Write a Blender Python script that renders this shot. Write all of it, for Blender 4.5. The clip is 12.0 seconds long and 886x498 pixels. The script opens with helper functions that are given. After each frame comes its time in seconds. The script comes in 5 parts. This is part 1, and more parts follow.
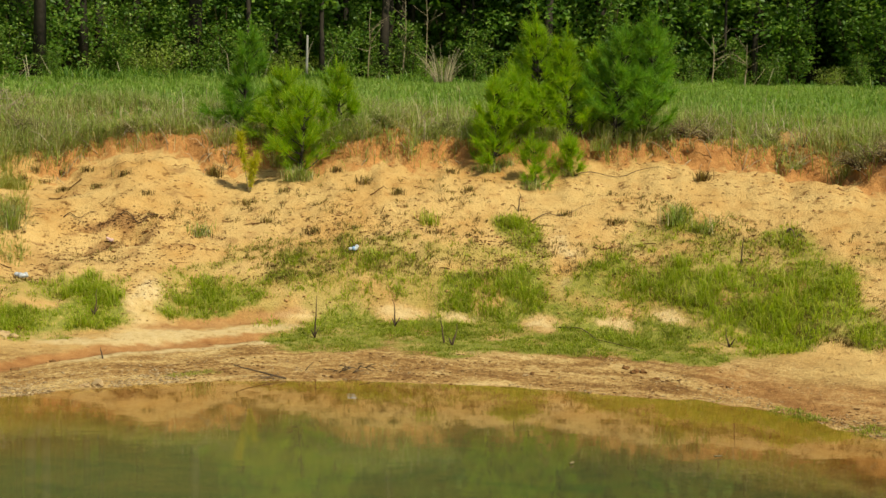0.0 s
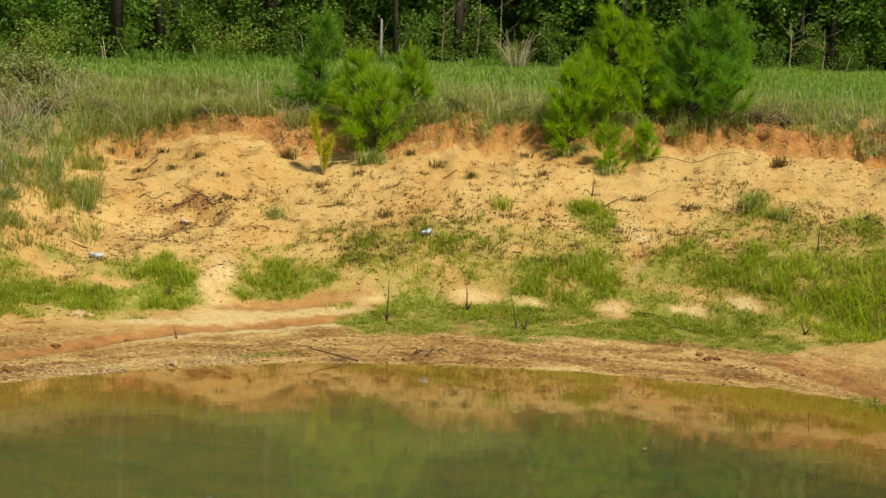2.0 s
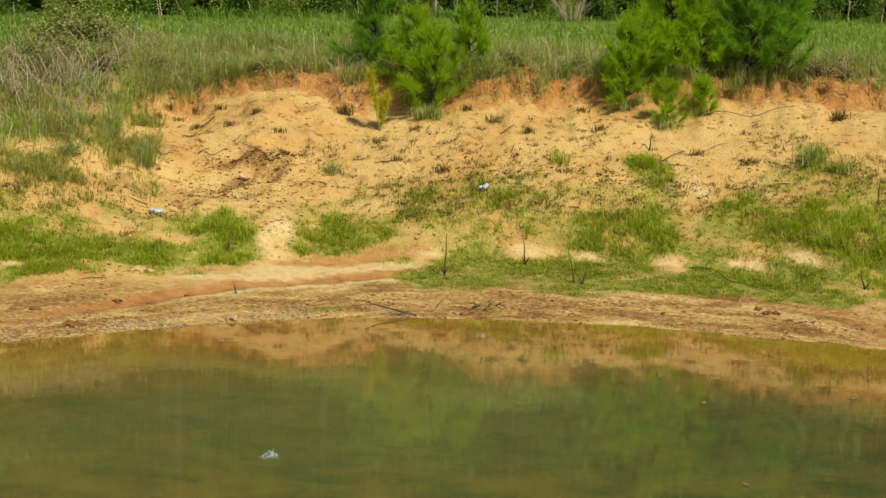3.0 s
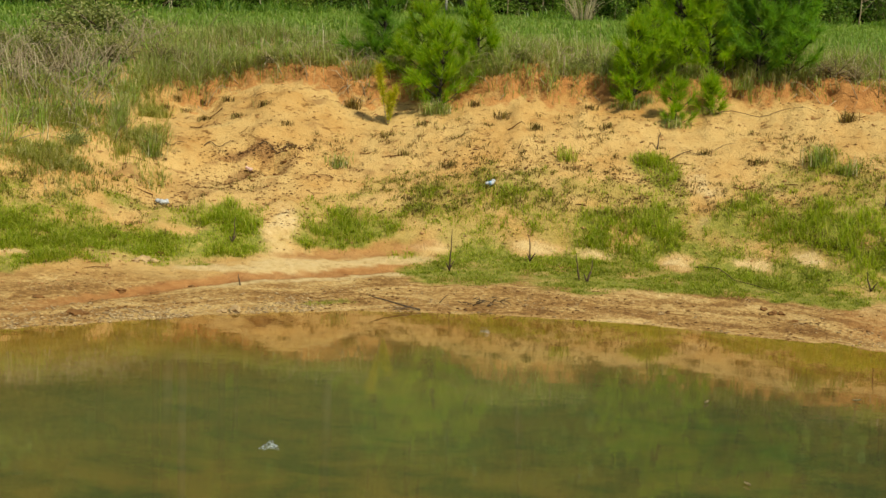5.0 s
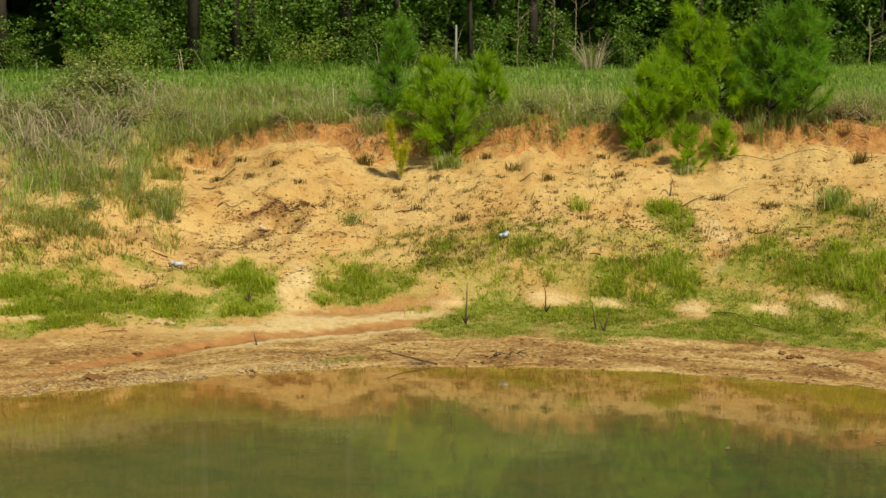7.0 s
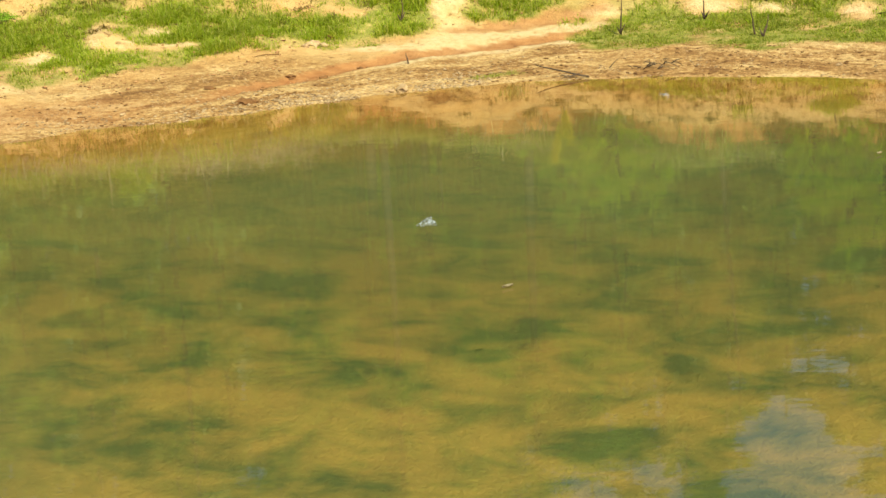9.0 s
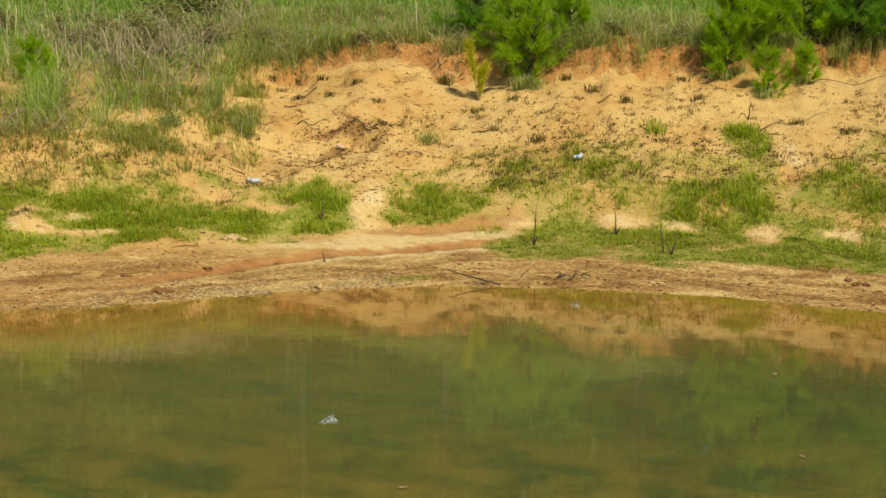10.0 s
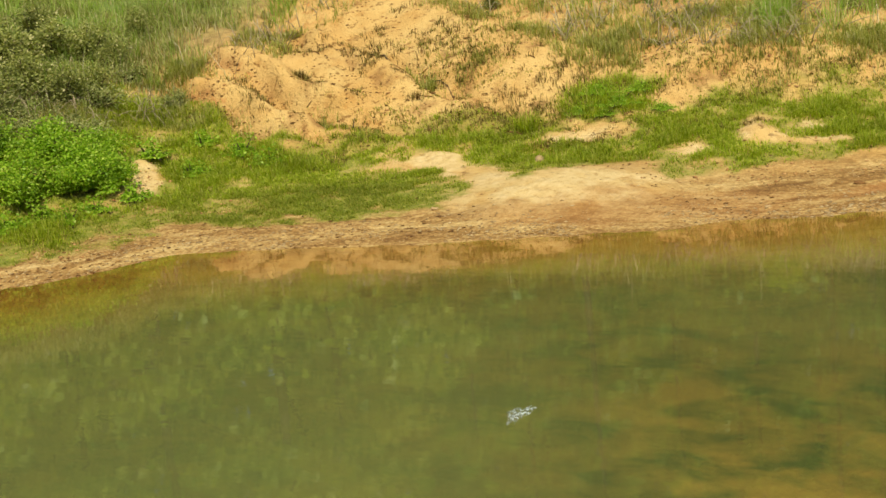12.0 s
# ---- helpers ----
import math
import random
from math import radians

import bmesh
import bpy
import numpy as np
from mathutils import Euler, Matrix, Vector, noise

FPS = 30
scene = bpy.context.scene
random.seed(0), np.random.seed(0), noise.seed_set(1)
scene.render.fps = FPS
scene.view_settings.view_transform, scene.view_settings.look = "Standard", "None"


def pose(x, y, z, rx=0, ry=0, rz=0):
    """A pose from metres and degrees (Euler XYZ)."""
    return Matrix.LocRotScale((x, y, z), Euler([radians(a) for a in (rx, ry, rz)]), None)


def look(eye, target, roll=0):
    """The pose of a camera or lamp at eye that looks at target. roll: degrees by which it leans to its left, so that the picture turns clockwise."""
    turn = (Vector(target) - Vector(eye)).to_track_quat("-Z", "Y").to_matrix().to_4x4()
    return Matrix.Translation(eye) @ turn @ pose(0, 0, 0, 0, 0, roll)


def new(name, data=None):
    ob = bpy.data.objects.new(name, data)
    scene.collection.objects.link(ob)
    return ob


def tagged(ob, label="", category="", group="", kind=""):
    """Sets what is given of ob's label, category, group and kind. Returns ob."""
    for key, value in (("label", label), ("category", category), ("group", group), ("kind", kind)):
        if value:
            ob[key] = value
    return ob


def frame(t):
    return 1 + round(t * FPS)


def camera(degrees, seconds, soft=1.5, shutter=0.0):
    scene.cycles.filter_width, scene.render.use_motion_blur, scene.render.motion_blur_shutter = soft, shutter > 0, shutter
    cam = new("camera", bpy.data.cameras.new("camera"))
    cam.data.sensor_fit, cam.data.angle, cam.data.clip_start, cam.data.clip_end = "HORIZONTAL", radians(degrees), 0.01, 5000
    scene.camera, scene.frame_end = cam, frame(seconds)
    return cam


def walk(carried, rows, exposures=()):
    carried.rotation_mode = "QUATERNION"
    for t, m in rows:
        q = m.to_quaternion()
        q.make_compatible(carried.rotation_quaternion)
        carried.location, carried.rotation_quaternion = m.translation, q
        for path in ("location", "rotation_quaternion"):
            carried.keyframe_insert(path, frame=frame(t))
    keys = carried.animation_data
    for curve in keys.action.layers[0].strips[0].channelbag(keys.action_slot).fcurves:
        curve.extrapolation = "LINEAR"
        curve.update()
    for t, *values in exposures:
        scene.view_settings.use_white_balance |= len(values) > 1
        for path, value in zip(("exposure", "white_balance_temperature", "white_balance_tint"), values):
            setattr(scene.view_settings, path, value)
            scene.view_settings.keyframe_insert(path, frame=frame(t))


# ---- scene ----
# ---- the camera and its walk ----
cam = camera(30, 12.0, 1.5)


def aim(x, y, z, pan, tilt, roll):
    """A camera pose: pan to the right, tilt up and roll, in degrees."""
    return pose(x, y, z, 90 + tilt, 0, -pan) @ pose(0, 0, 0, 0, 0, roll)


PATH = [
    (0.0, aim(0.023, -0.075, 3.474, 5.08, -7.08, 1.14)),
    (0.5, aim(0.045, -0.078, 3.478, 5.11, -7.12, 1.10)),
    (1.0, aim(0.038, -0.080, 3.463, 5.22, -7.20, 1.51)),
    (1.5, aim(0.042, -0.086, 3.462, 5.19, -7.10, 1.39)),
    (2.0, aim(0.008, -0.029, 3.456, 2.60, -7.66, 1.39)),
    (2.2, aim(-0.018, -0.054, 3.417, 1.87, -7.83, 1.11)),
    (2.5, aim(-0.010, -0.040, 3.434, 1.26, -8.61, 1.25)),
    (2.7, aim(-0.039, -0.060, 3.438, 0.80, -9.21, 0.91)),
    (4.5, aim(0.030, -0.012, 3.412, 0.39, -8.98, 1.72)),
    (5.0, aim(-0.002, -0.017, 3.393, 0.47, -9.25, 1.88)),
    (5.5, aim(0.000, -0.000, 3.400, 0.00, -9.70, 1.37)),
    (6.0, aim(0.025, 0.007, 3.405, 0.01, -9.81, 1.20)),
    (6.5, aim(-0.007, 0.020, 3.405, 0.08, -7.76, 0.38)),
    (6.7, aim(-0.009, -0.003, 3.407, 0.10, -7.14, 0.25)),
    (8.3, aim(0.415, 0.048, 3.323, -5.03, -13.02, -1.97)),
    (8.5, aim(0.419, 0.069, 3.327, -6.16, -14.34, -2.30)),
    (8.9, aim(0.401, 0.110, 3.343, -7.39, -17.38, -3.41)),
    (9.0, aim(0.462, 0.122, 3.347, -7.33, -17.01, -3.38)),
    (9.2, aim(0.433, -0.032, 3.360, -6.48, -14.81, -2.43)),
    (9.5, aim(0.462, -0.045, 3.402, -5.62, -10.45, 0.00)),
    (9.7, aim(0.514, -0.099, 3.410, -4.48, -10.11, -0.08)),
    (10.0, aim(0.607, -0.081, 3.427, -4.36, -10.23, 0.31)),
    (10.2, aim(0.686, -0.089, 3.399, -4.92, -11.07, -0.56)),
    (10.5, aim(0.852, -0.027, 3.386, -6.57, -11.09, -1.69)),
    (10.7, aim(0.889, 0.051, 3.381, -9.16, -10.70, -2.79)),
    (10.8, aim(0.897, 0.097, 3.379, -11.41, -10.64, -3.15)),
    (10.9, aim(0.936, 0.205, 3.371, -14.85, -10.42, -3.80)),
    (11.0, aim(0.947, 0.211, 3.392, -14.68, -10.48, -3.94)),
    (11.3, aim(0.893, 0.155, 3.404, -14.30, -12.18, -4.26)),
    (11.5, aim(0.835, 0.178, 3.374, -17.94, -13.62, -4.73)),
    (11.6, aim(0.835, 0.237, 3.373, -22.10, -14.12, -5.16)),
    (11.7, aim(0.786, 0.271, 3.374, -26.90, -13.96, -4.88)),
    (11.8, aim(0.711, 0.276, 3.376, -29.34, -13.85, -6.18)),
    (12.0, aim(0.755, 0.262, 3.376, -30.77, -12.15, -6.02)),
]
EXPOSURE = [(0, 0.1), (2.7, 0.08), (4.3, 0.0), (6.7, 0.03), (8.3, 0.25), (8.6, 0.38), (8.9, 0.66), (9.2, 0.55), (9.5, 0.3), (10.0, 0.06), (10.4, 0.17), (10.8, 0.25), (11, 0.03), (11.5, 0.14), (12, 0.2)]
WARMTH = {8.6: 7150, 8.9: 6950, 9.2: 7050}
walk(cam, PATH, [(t, stops + 0.10, WARMTH.get(t, 7300), 0) for t, stops in EXPOSURE])

# ---- daylight ----
SUN = Vector((0.34, -0.50, 0.80)).normalized()
world = bpy.data.worlds.new("daylight")
scene.world = world
world.use_nodes = True
sky = world.node_tree.nodes.new("ShaderNodeTexSky")
sky.sky_type, sky.sun_disc = "NISHITA", False
sky.sun_elevation, sky.sun_rotation = math.asin(SUN.z), math.atan2(SUN.x, SUN.y)
world.node_tree.links.new(sky.outputs[0], world.node_tree.nodes["Background"].inputs[0])
world.node_tree.nodes["Background"].inputs[1].default_value = 0.09
sun_data = bpy.data.lights.new("sun", "SUN")
sun_data.energy, sun_data.angle, sun_data.color = 4.5, radians(0.6), (1.0, 0.95, 0.86)
sun = new("sun", sun_data)
sun.matrix_world = look(SUN * 60, (0, 0, 0))


# ---- materials ----
def shader(name):
    m = bpy.data.materials.new(name)
    m.use_nodes = True
    nt = m.node_tree
    return m, nt, nt.nodes["Principled BSDF"], nt.nodes["Material Output"]


def node(nt, kind, **values):
    n = nt.nodes.new(kind)
    for key, value in values.items():
        n.inputs[key].default_value = value
    return n


def ramp(nt, source, *stops):
    r = nt.nodes.new("ShaderNodeValToRGB")
    while len(r.color_ramp.elements) < len(stops):
        r.color_ramp.elements.new(0.5)
    for e, (at, colour) in zip(r.color_ramp.elements, stops):
        e.position = at
        e.color = (*colour, 1) if len(colour) == 3 else colour
    nt.links.new(source, r.inputs[0])
    return r.outputs[0]


def mix(nt, fac, a, b, kind="MIX"):
    n = nt.nodes.new("ShaderNodeMix")
    n.data_type, n.blend_type = "RGBA", kind
    for socket, value in ((n.inputs[0], fac), (n.inputs[6], a), (n.inputs[7], b)):
        if isinstance(value, bpy.types.NodeSocket):
            nt.links.new(value, socket)
        elif isinstance(value, tuple):
            socket.default_value = (*value, 1)
        else:
            socket.default_value = value
    return n.outputs[2]


def noise_at(nt, coords, scale, detail=4.0, rough=0.55, dist=0.0):
    n = node(nt, "ShaderNodeTexNoise", Scale=scale, Detail=detail, Roughness=rough, Distortion=dist)
    nt.links.new(coords, n.inputs["Vector"])
    return n.outputs["Fac"]


def bump(nt, height, strength, distance):
    b = node(nt, "ShaderNodeBump", Strength=strength, Distance=distance)
    nt.links.new(height, b.inputs["Height"])
    return b.outputs[0]


def attribute(nt, name):
    a = nt.nodes.new("ShaderNodeAttribute")
    a.attribute_name = name
    return a


def stretched(nt, coords, scale):
    m = nt.nodes.new("ShaderNodeMapping")
    m.inputs["Scale"].default_value = scale
    nt.links.new(coords, m.inputs[0])
    return m.outputs[0]


def leaf_material(name, stops, through_light=0.3, rough=0.55):
    """Leaves, needles and blades: each piece has a shade of its own; light passes through."""
    m, nt, p, out = shader(name)
    g = nt.nodes.new("ShaderNodeNewGeometry")
    tone = ramp(nt, g.outputs["Random Per Island"], *stops)
    patch = noise_at(nt, g.outputs["Position"], 0.9, 2)
    colour = mix(nt, 0.35, tone, ramp(nt, patch, (0.3, (0.6, 0.6, 0.55)), (0.7, (1.25, 1.25, 1.15))), "MULTIPLY")
    nt.links.new(colour, p.inputs["Base Color"])
    p.inputs["Roughness"].default_value = rough
    p.inputs["Specular IOR Level"].default_value = 0.3
    t = nt.nodes.new("ShaderNodeBsdfTranslucent")
    nt.links.new(mix(nt, 1.0, colour, (1.1, 1.15, 0.6), "MULTIPLY"), t.inputs[0])
    s = nt.nodes.new("ShaderNodeMixShader")
    s.inputs[0].default_value = through_light
    nt.links.new(p.outputs[0], s.inputs[1])
    nt.links.new(t.outputs[0], s.inputs[2])
    nt.links.new(s.outputs[0], out.inputs[0])
    return m


def rough_material(name, dark, light, scale, rough=0.9, relief=0.01, island=False):
    """Bark, dead wood, soil, stone: two scales of mottling and relief."""
    m, nt, p, out = shader(name)
    g = nt.nodes.new("ShaderNodeNewGeometry")
    c = nt.nodes.new("ShaderNodeTexCoord").outputs["Object"]
    fine, broad = noise_at(nt, c, scale, 6), noise_at(nt, c, scale * 0.17, 3)
    colour = mix(nt, 0.5, ramp(nt, fine, (0.3, dark), (0.7, light)), ramp(nt, broad, (0.35, dark), (0.65, light)))
    if island:
        colour = mix(nt, 0.6, colour, ramp(nt, g.outputs["Random Per Island"], (0.0, dark), (1.0, light)))
    nt.links.new(colour, p.inputs["Base Color"])
    p.inputs["Roughness"].default_value = rough
    p.inputs["Specular IOR Level"].default_value = 0.25
    nt.links.new(bump(nt, fine, 0.6, relief), p.inputs["Normal"])
    return m


def ground_material():
    """Sandy clay bank, damp shore, pond bed and turf soil, told apart by what the ground is at each place."""
    m, nt, p, out = shader("sandy_clay_ground")
    g = nt.nodes.new("ShaderNodeNewGeometry").outputs["Position"]
    flow = attribute(nt, "bank").outputs["Vector"]
    zones = attribute(nt, "zone")
    split = nt.nodes.new("ShaderNodeSeparateColor")
    nt.links.new(zones.outputs["Color"], split.inputs[0])
    red, damp, turf = split.outputs[0], split.outputs[1], split.outputs[2]
    bed = zones.outputs["Alpha"]
    fine, mid, broad = noise_at(nt, g, 28, 7, 0.65), noise_at(nt, g, 5.5, 5), noise_at(nt, g, 0.9, 4)
    sand = mix(nt, 0.55, ramp(nt, mid, (0.30, (0.37, 0.185, 0.055)), (0.44, (0.525, 0.333, 0.12)), (0.7, (0.595, 0.403, 0.16))),
               ramp(nt, broad, (0.36, (0.47, 0.245, 0.07)), (0.58, (0.59, 0.385, 0.15))))
    marks = noise_at(nt, stretched(nt, g, (0.8, 1.0, 1.6)), 8.0, 5, 0.65, 0.2)
    sand = mix(nt, 0.28, sand, ramp(nt, fine, (0.30, (0.35, 0.28, 0.2)), (0.42, (1.0, 1.0, 1.0))), "MULTIPLY")
    sand = mix(nt, 0.7, sand, ramp(nt, marks, (0.345, (0.22, 0.12, 0.055)), (0.42, (1.0, 1.0, 1.0))), "MULTIPLY")
    clay = ramp(nt, mid, (0.3, (0.25, 0.090, 0.026)), (0.7, (0.52, 0.245, 0.078)))
    n = nt.nodes.new("ShaderNodeMath")
    n.operation, n.use_clamp = "MULTIPLY_ADD", True
    nt.links.new(mid, n.inputs[0])
    n.inputs[1].default_value = 1.6
    nt.links.new(red, n.inputs[2])
    edge = ramp(nt, n.outputs[0], (0.76, (0, 0, 0)), (1.0, (0.9, 0.9, 0.9)))
    n.use_clamp = False
    bank = mix(nt, edge, sand, clay)
    bands = noise_at(nt, stretched(nt, flow, (0.5, 1.7, 0)), 1.5, 6, 0.68, 0.9)
    specks = noise_at(nt, g, 17, 6, 0.75)
    strips = mix(nt, 0.42, bands, specks)
    wet = ramp(nt, strips, (0.37, (0.15, 0.070, 0.023)), (0.45, (0.27, 0.142, 0.047)), (0.50, (0.39, 0.228, 0.082)), (0.55, (0.53, 0.350, 0.140)), (0.63, (0.64, 0.46, 0.215)))
    chips = nt.nodes.new("ShaderNodeTexVoronoi")
    chips.inputs["Scale"].default_value = 34
    nt.links.new(stretched(nt, g, (0.75, 1.0, 1)), chips.inputs["Vector"])
    pale = ramp(nt, chips.outputs["Distance"], (0.16, (1.0, 1.0, 1.0)), (0.30, (0.0, 0.0, 0.0)))
    some = ramp(nt, noise_at(nt, g, 3.1, 5, 0.7), (0.47, (0.0, 0.0, 0.0)), (0.60, (0.8, 0.8, 0.8)))
    wet = mix(nt, mix(nt, 1.0, pale, some, "MULTIPLY"), wet, (0.64, 0.50, 0.28))
    wet = mix(nt, 0.45, wet, ramp(nt, fine, (0.35, (0.40, 0.36, 0.30)), (0.60, (1.15, 1.12, 1.08))), "MULTIPLY")
    c = mix(nt, damp, bank, wet)
    c = mix(nt, attribute(nt, "channel").outputs["Fac"], c, ramp(nt, mid, (0.3, (0.27, 0.105, 0.034)), (0.7, (0.46, 0.215, 0.072))))
    c = mix(nt, attribute(nt, "crust").outputs["Fac"], c, ramp(nt, noise_at(nt, g, 11, 6, 0.7), (0.32, (0.40, 0.25, 0.10)), (0.45, (0.62, 0.45, 0.215)), (0.65, (0.70, 0.54, 0.30))))
    # dark soil, with the shade of overhangs and recesses put into its colour
    c = mix(nt, attribute(nt, "dark_soil_shade").outputs["Fac"], c, ramp(nt, fine, (0.3, (0.13, 0.055, 0.018)), (0.7, (0.34, 0.165, 0.06))))
    rough_soil = ramp(nt, mid, (0.3, (0.22, 0.13, 0.055)), (0.52, (0.40, 0.26, 0.105)), (0.72, (0.56, 0.36, 0.15)))
    soil = mix(nt, attribute(nt, "sward").outputs["Fac"], rough_soil, ramp(nt, mid, (0.3, (0.11, 0.15, 0.035)), (0.55, (0.17, 0.22, 0.05)), (0.75, (0.24, 0.24, 0.09))))
    c = mix(nt, turf, c, soil)
    film = attribute(nt, "moss").outputs["Fac"]
    c = mix(nt, film, c, ramp(nt, noise_at(nt, g, 9, 6, 0.7), (0.32, (0.13, 0.155, 0.022)), (0.50, (0.21, 0.225, 0.034)), (0.60, (0.30, 0.27, 0.055)), (0.70, (0.46, 0.33, 0.12))))
    weed = noise_at(nt, stretched(nt, g, (0.7, 1.0, 1)), 2.4, 4, 0.55, 0.3)
    muck = ramp(nt, weed, (0.36, (0.10, 0.14, 0.08)), (0.48, (0.27, 0.24, 0.11)), (0.62, (0.46, 0.34, 0.145)))
    c = mix(nt, bed, c, muck)
    nt.links.new(c, p.inputs["Base Color"])
    p.inputs["Roughness"].default_value = 0.95
    p.inputs["Specular IOR Level"].default_value = 0.15
    both = nt.nodes.new("ShaderNodeMath")
    both.operation = "ADD"
    nt.links.new(fine, both.inputs[0])
    nt.links.new(mid, both.inputs[1])
    nt.links.new(bump(nt, both.outputs[0], 1.0, 0.035), p.inputs["Normal"])
    return m


def water_material():
    """Still, turbid pond water: sky and bank mirrored by Fresnel, the bed dimly seen through."""
    m, nt, p, out = shader("turbid_pond_water")
    nt.nodes.remove(p)
    g = nt.nodes.new("ShaderNodeNewGeometry").outputs["Position"]
    ripple = noise_at(nt, stretched(nt, g, (1.0, 2.2, 1)), 3.2, 3, 0.5)
    normal = bump(nt, ripple, 0.05, 0.010)
    gloss = node(nt, "ShaderNodeBsdfGlossy", Roughness=0.025)
    gloss.inputs[0].default_value = (0.95, 0.95, 0.95, 1)
    nt.links.new(normal, gloss.inputs["Normal"])
    water_tone = nt.nodes.new("ShaderNodeBsdfTransparent")
    water_tone.inputs[0].default_value = (0.89, 0.85, 0.61, 1)
    silt = nt.nodes.new("ShaderNodeBsdfDiffuse")
    cloud = noise_at(nt, g, 0.35, 3)
    # silt colour darkened on the right to paint in the dark woods' reflection
    darkened_silt = mix(nt, attribute(nt, "water_tone").outputs["Fac"], ramp(nt, cloud, (0.35, (0.135, 0.152, 0.048)), (0.65, (0.160, 0.158, 0.048))), (0.078, 0.090, 0.034))
    nt.links.new(darkened_silt, silt.inputs[0])
    body = nt.nodes.new("ShaderNodeMixShader")
    nt.links.new(attribute(nt, "murk").outputs["Fac"], body.inputs[0])
    nt.links.new(water_tone.outputs[0], body.inputs[1])
    nt.links.new(silt.outputs[0], body.inputs[2])
    f = node(nt, "ShaderNodeFresnel", IOR=1.42)
    nt.links.new(normal, f.inputs["Normal"])
    s = nt.nodes.new("ShaderNodeMixShader")
    k = nt.nodes.new("ShaderNodeMath")
    k.operation, k.use_clamp = "MULTIPLY", True
    k.inputs[1].default_value = 1.45
    nt.links.new(f.outputs[0], k.inputs[0])
    nt.links.new(k.outputs[0], s.inputs[0])
    nt.links.new(body.outputs[0], s.inputs[1])
    nt.links.new(gloss.outputs[0], s.inputs[2])
    nt.links.new(s.outputs[0], out.inputs[0])
    return m


GROUND, WATER = ground_material(), water_material()
MEADOW = leaf_material("meadow_grass_blades", [(0, (0.19, 0.30, 0.055)), (0.7, (0.26, 0.38, 0.075)), (0.93, (0.35, 0.42, 0.11)), (1, (0.48, 0.46, 0.20))], 0.55)
LUSH = leaf_material("green_shore_grass", [(0, (0.24, 0.30, 0.02)), (0.5, (0.36, 0.44, 0.035)), (0.82, (0.50, 0.51, 0.07)), (1, (0.62, 0.54, 0.18))], 0.6)
MAT = leaf_material("low_creeping_grass", [(0, (0.21, 0.26, 0.027)), (0.6, (0.32, 0.36, 0.040)), (1, (0.48, 0.43, 0.11))], 0.55)
DRY = leaf_material("dry_crest_grass", [(0, (0.22, 0.24, 0.08)), (0.25, (0.36, 0.33, 0.14)), (0.45, (0.30, 0.40, 0.08)), (0.75, (0.36, 0.45, 0.10)), (0.9, (0.54, 0.47, 0.25)), (1, (0.68, 0.60, 0.40))], 0.5, 0.7)
TAN = leaf_material("tan_crest_grass", [(0, (0.28, 0.23, 0.09)), (0.35, (0.44, 0.36, 0.17)), (0.6, (0.34, 0.39, 0.10)), (0.85, (0.52, 0.44, 0.24)), (1, (0.64, 0.55, 0.35))], 0.5, 0.7)
OLIVE = leaf_material("olive_slope_grass", [(0, (0.26, 0.27, 0.06)), (0.5, (0.37, 0.38, 0.085)), (0.8, (0.50, 0.44, 0.16)), (1, (0.64, 0.55, 0.31))], 0.55, 0.6)
OLIVE_LOW = leaf_material("low_olive_weeds", [(0, (0.15, 0.11, 0.03)), (0.4, (0.26, 0.22, 0.05)), (0.7, (0.32, 0.34, 0.05)), (1, (0.46, 0.40, 0.12))], 0.45, 0.7)
WEEDS = leaf_material("withered_olive_weeds", [(0, (0.09, 0.05, 0.016)), (0.5, (0.19, 0.12, 0.032)), (0.8, (0.25, 0.20, 0.045)), (1, (0.34, 0.28, 0.09))], 0.3, 0.7)
TALL = leaf_material("tall_bank_grass", [(0, (0.22, 0.34, 0.05)), (0.6, (0.33, 0.46, 0.075)), (0.85, (0.46, 0.48, 0.16)), (1, (0.66, 0.60, 0.38))], 0.5, 0.6)
STRAW = leaf_material("bleached_straw", [(0, (0.34, 0.27, 0.15)), (1, (0.58, 0.50, 0.34))], 0.25, 0.7)
NEEDLE = leaf_material("young_pine_needles", [(0, (0.18, 0.33, 0.014)), (0.6, (0.285, 0.45, 0.02)), (1, (0.47, 0.55, 0.03))], 0.52)
NEEDLE_DARK = leaf_material("dark_pine_needles", [(0, (0.11, 0.26, 0.025)), (0.7, (0.19, 0.37, 0.032)), (1, (0.31, 0.45, 0.04))], 0.5)
NEEDLE_YELLOW = leaf_material("yellowing_pine_needles", [(0, (0.36, 0.38, 0.02)), (1, (0.60, 0.52, 0.04))], 0.5)
LEAF_SHRUB = leaf_material("shrub_leaves", [(0, (0.06, 0.13, 0.02)), (0.6, (0.13, 0.24, 0.03)), (1, (0.30, 0.38, 0.08))], 0.45, 0.4)
LEAF_DULL = leaf_material("dull_olive_leaves", [(0, (0.17, 0.19, 0.06)), (0.6, (0.28, 0.31, 0.09)), (1, (0.46, 0.42, 0.20))], 0.4, 0.6)
LEAF_THICK = leaf_material("dark_thicket_leaves", [(0, (0.14, 0.155, 0.045)), (0.5, (0.27, 0.29, 0.075)), (0.85, (0.40, 0.40, 0.13)), (1, (0.58, 0.50, 0.27))], 0.45, 0.6)
LEAF_DRY = leaf_material("dry_brown_brush", [(0, (0.14, 0.10, 0.05)), (0.5, (0.27, 0.20, 0.11)), (0.85, (0.40, 0.32, 0.18)), (1, (0.30, 0.34, 0.10))], 0.3, 0.7)
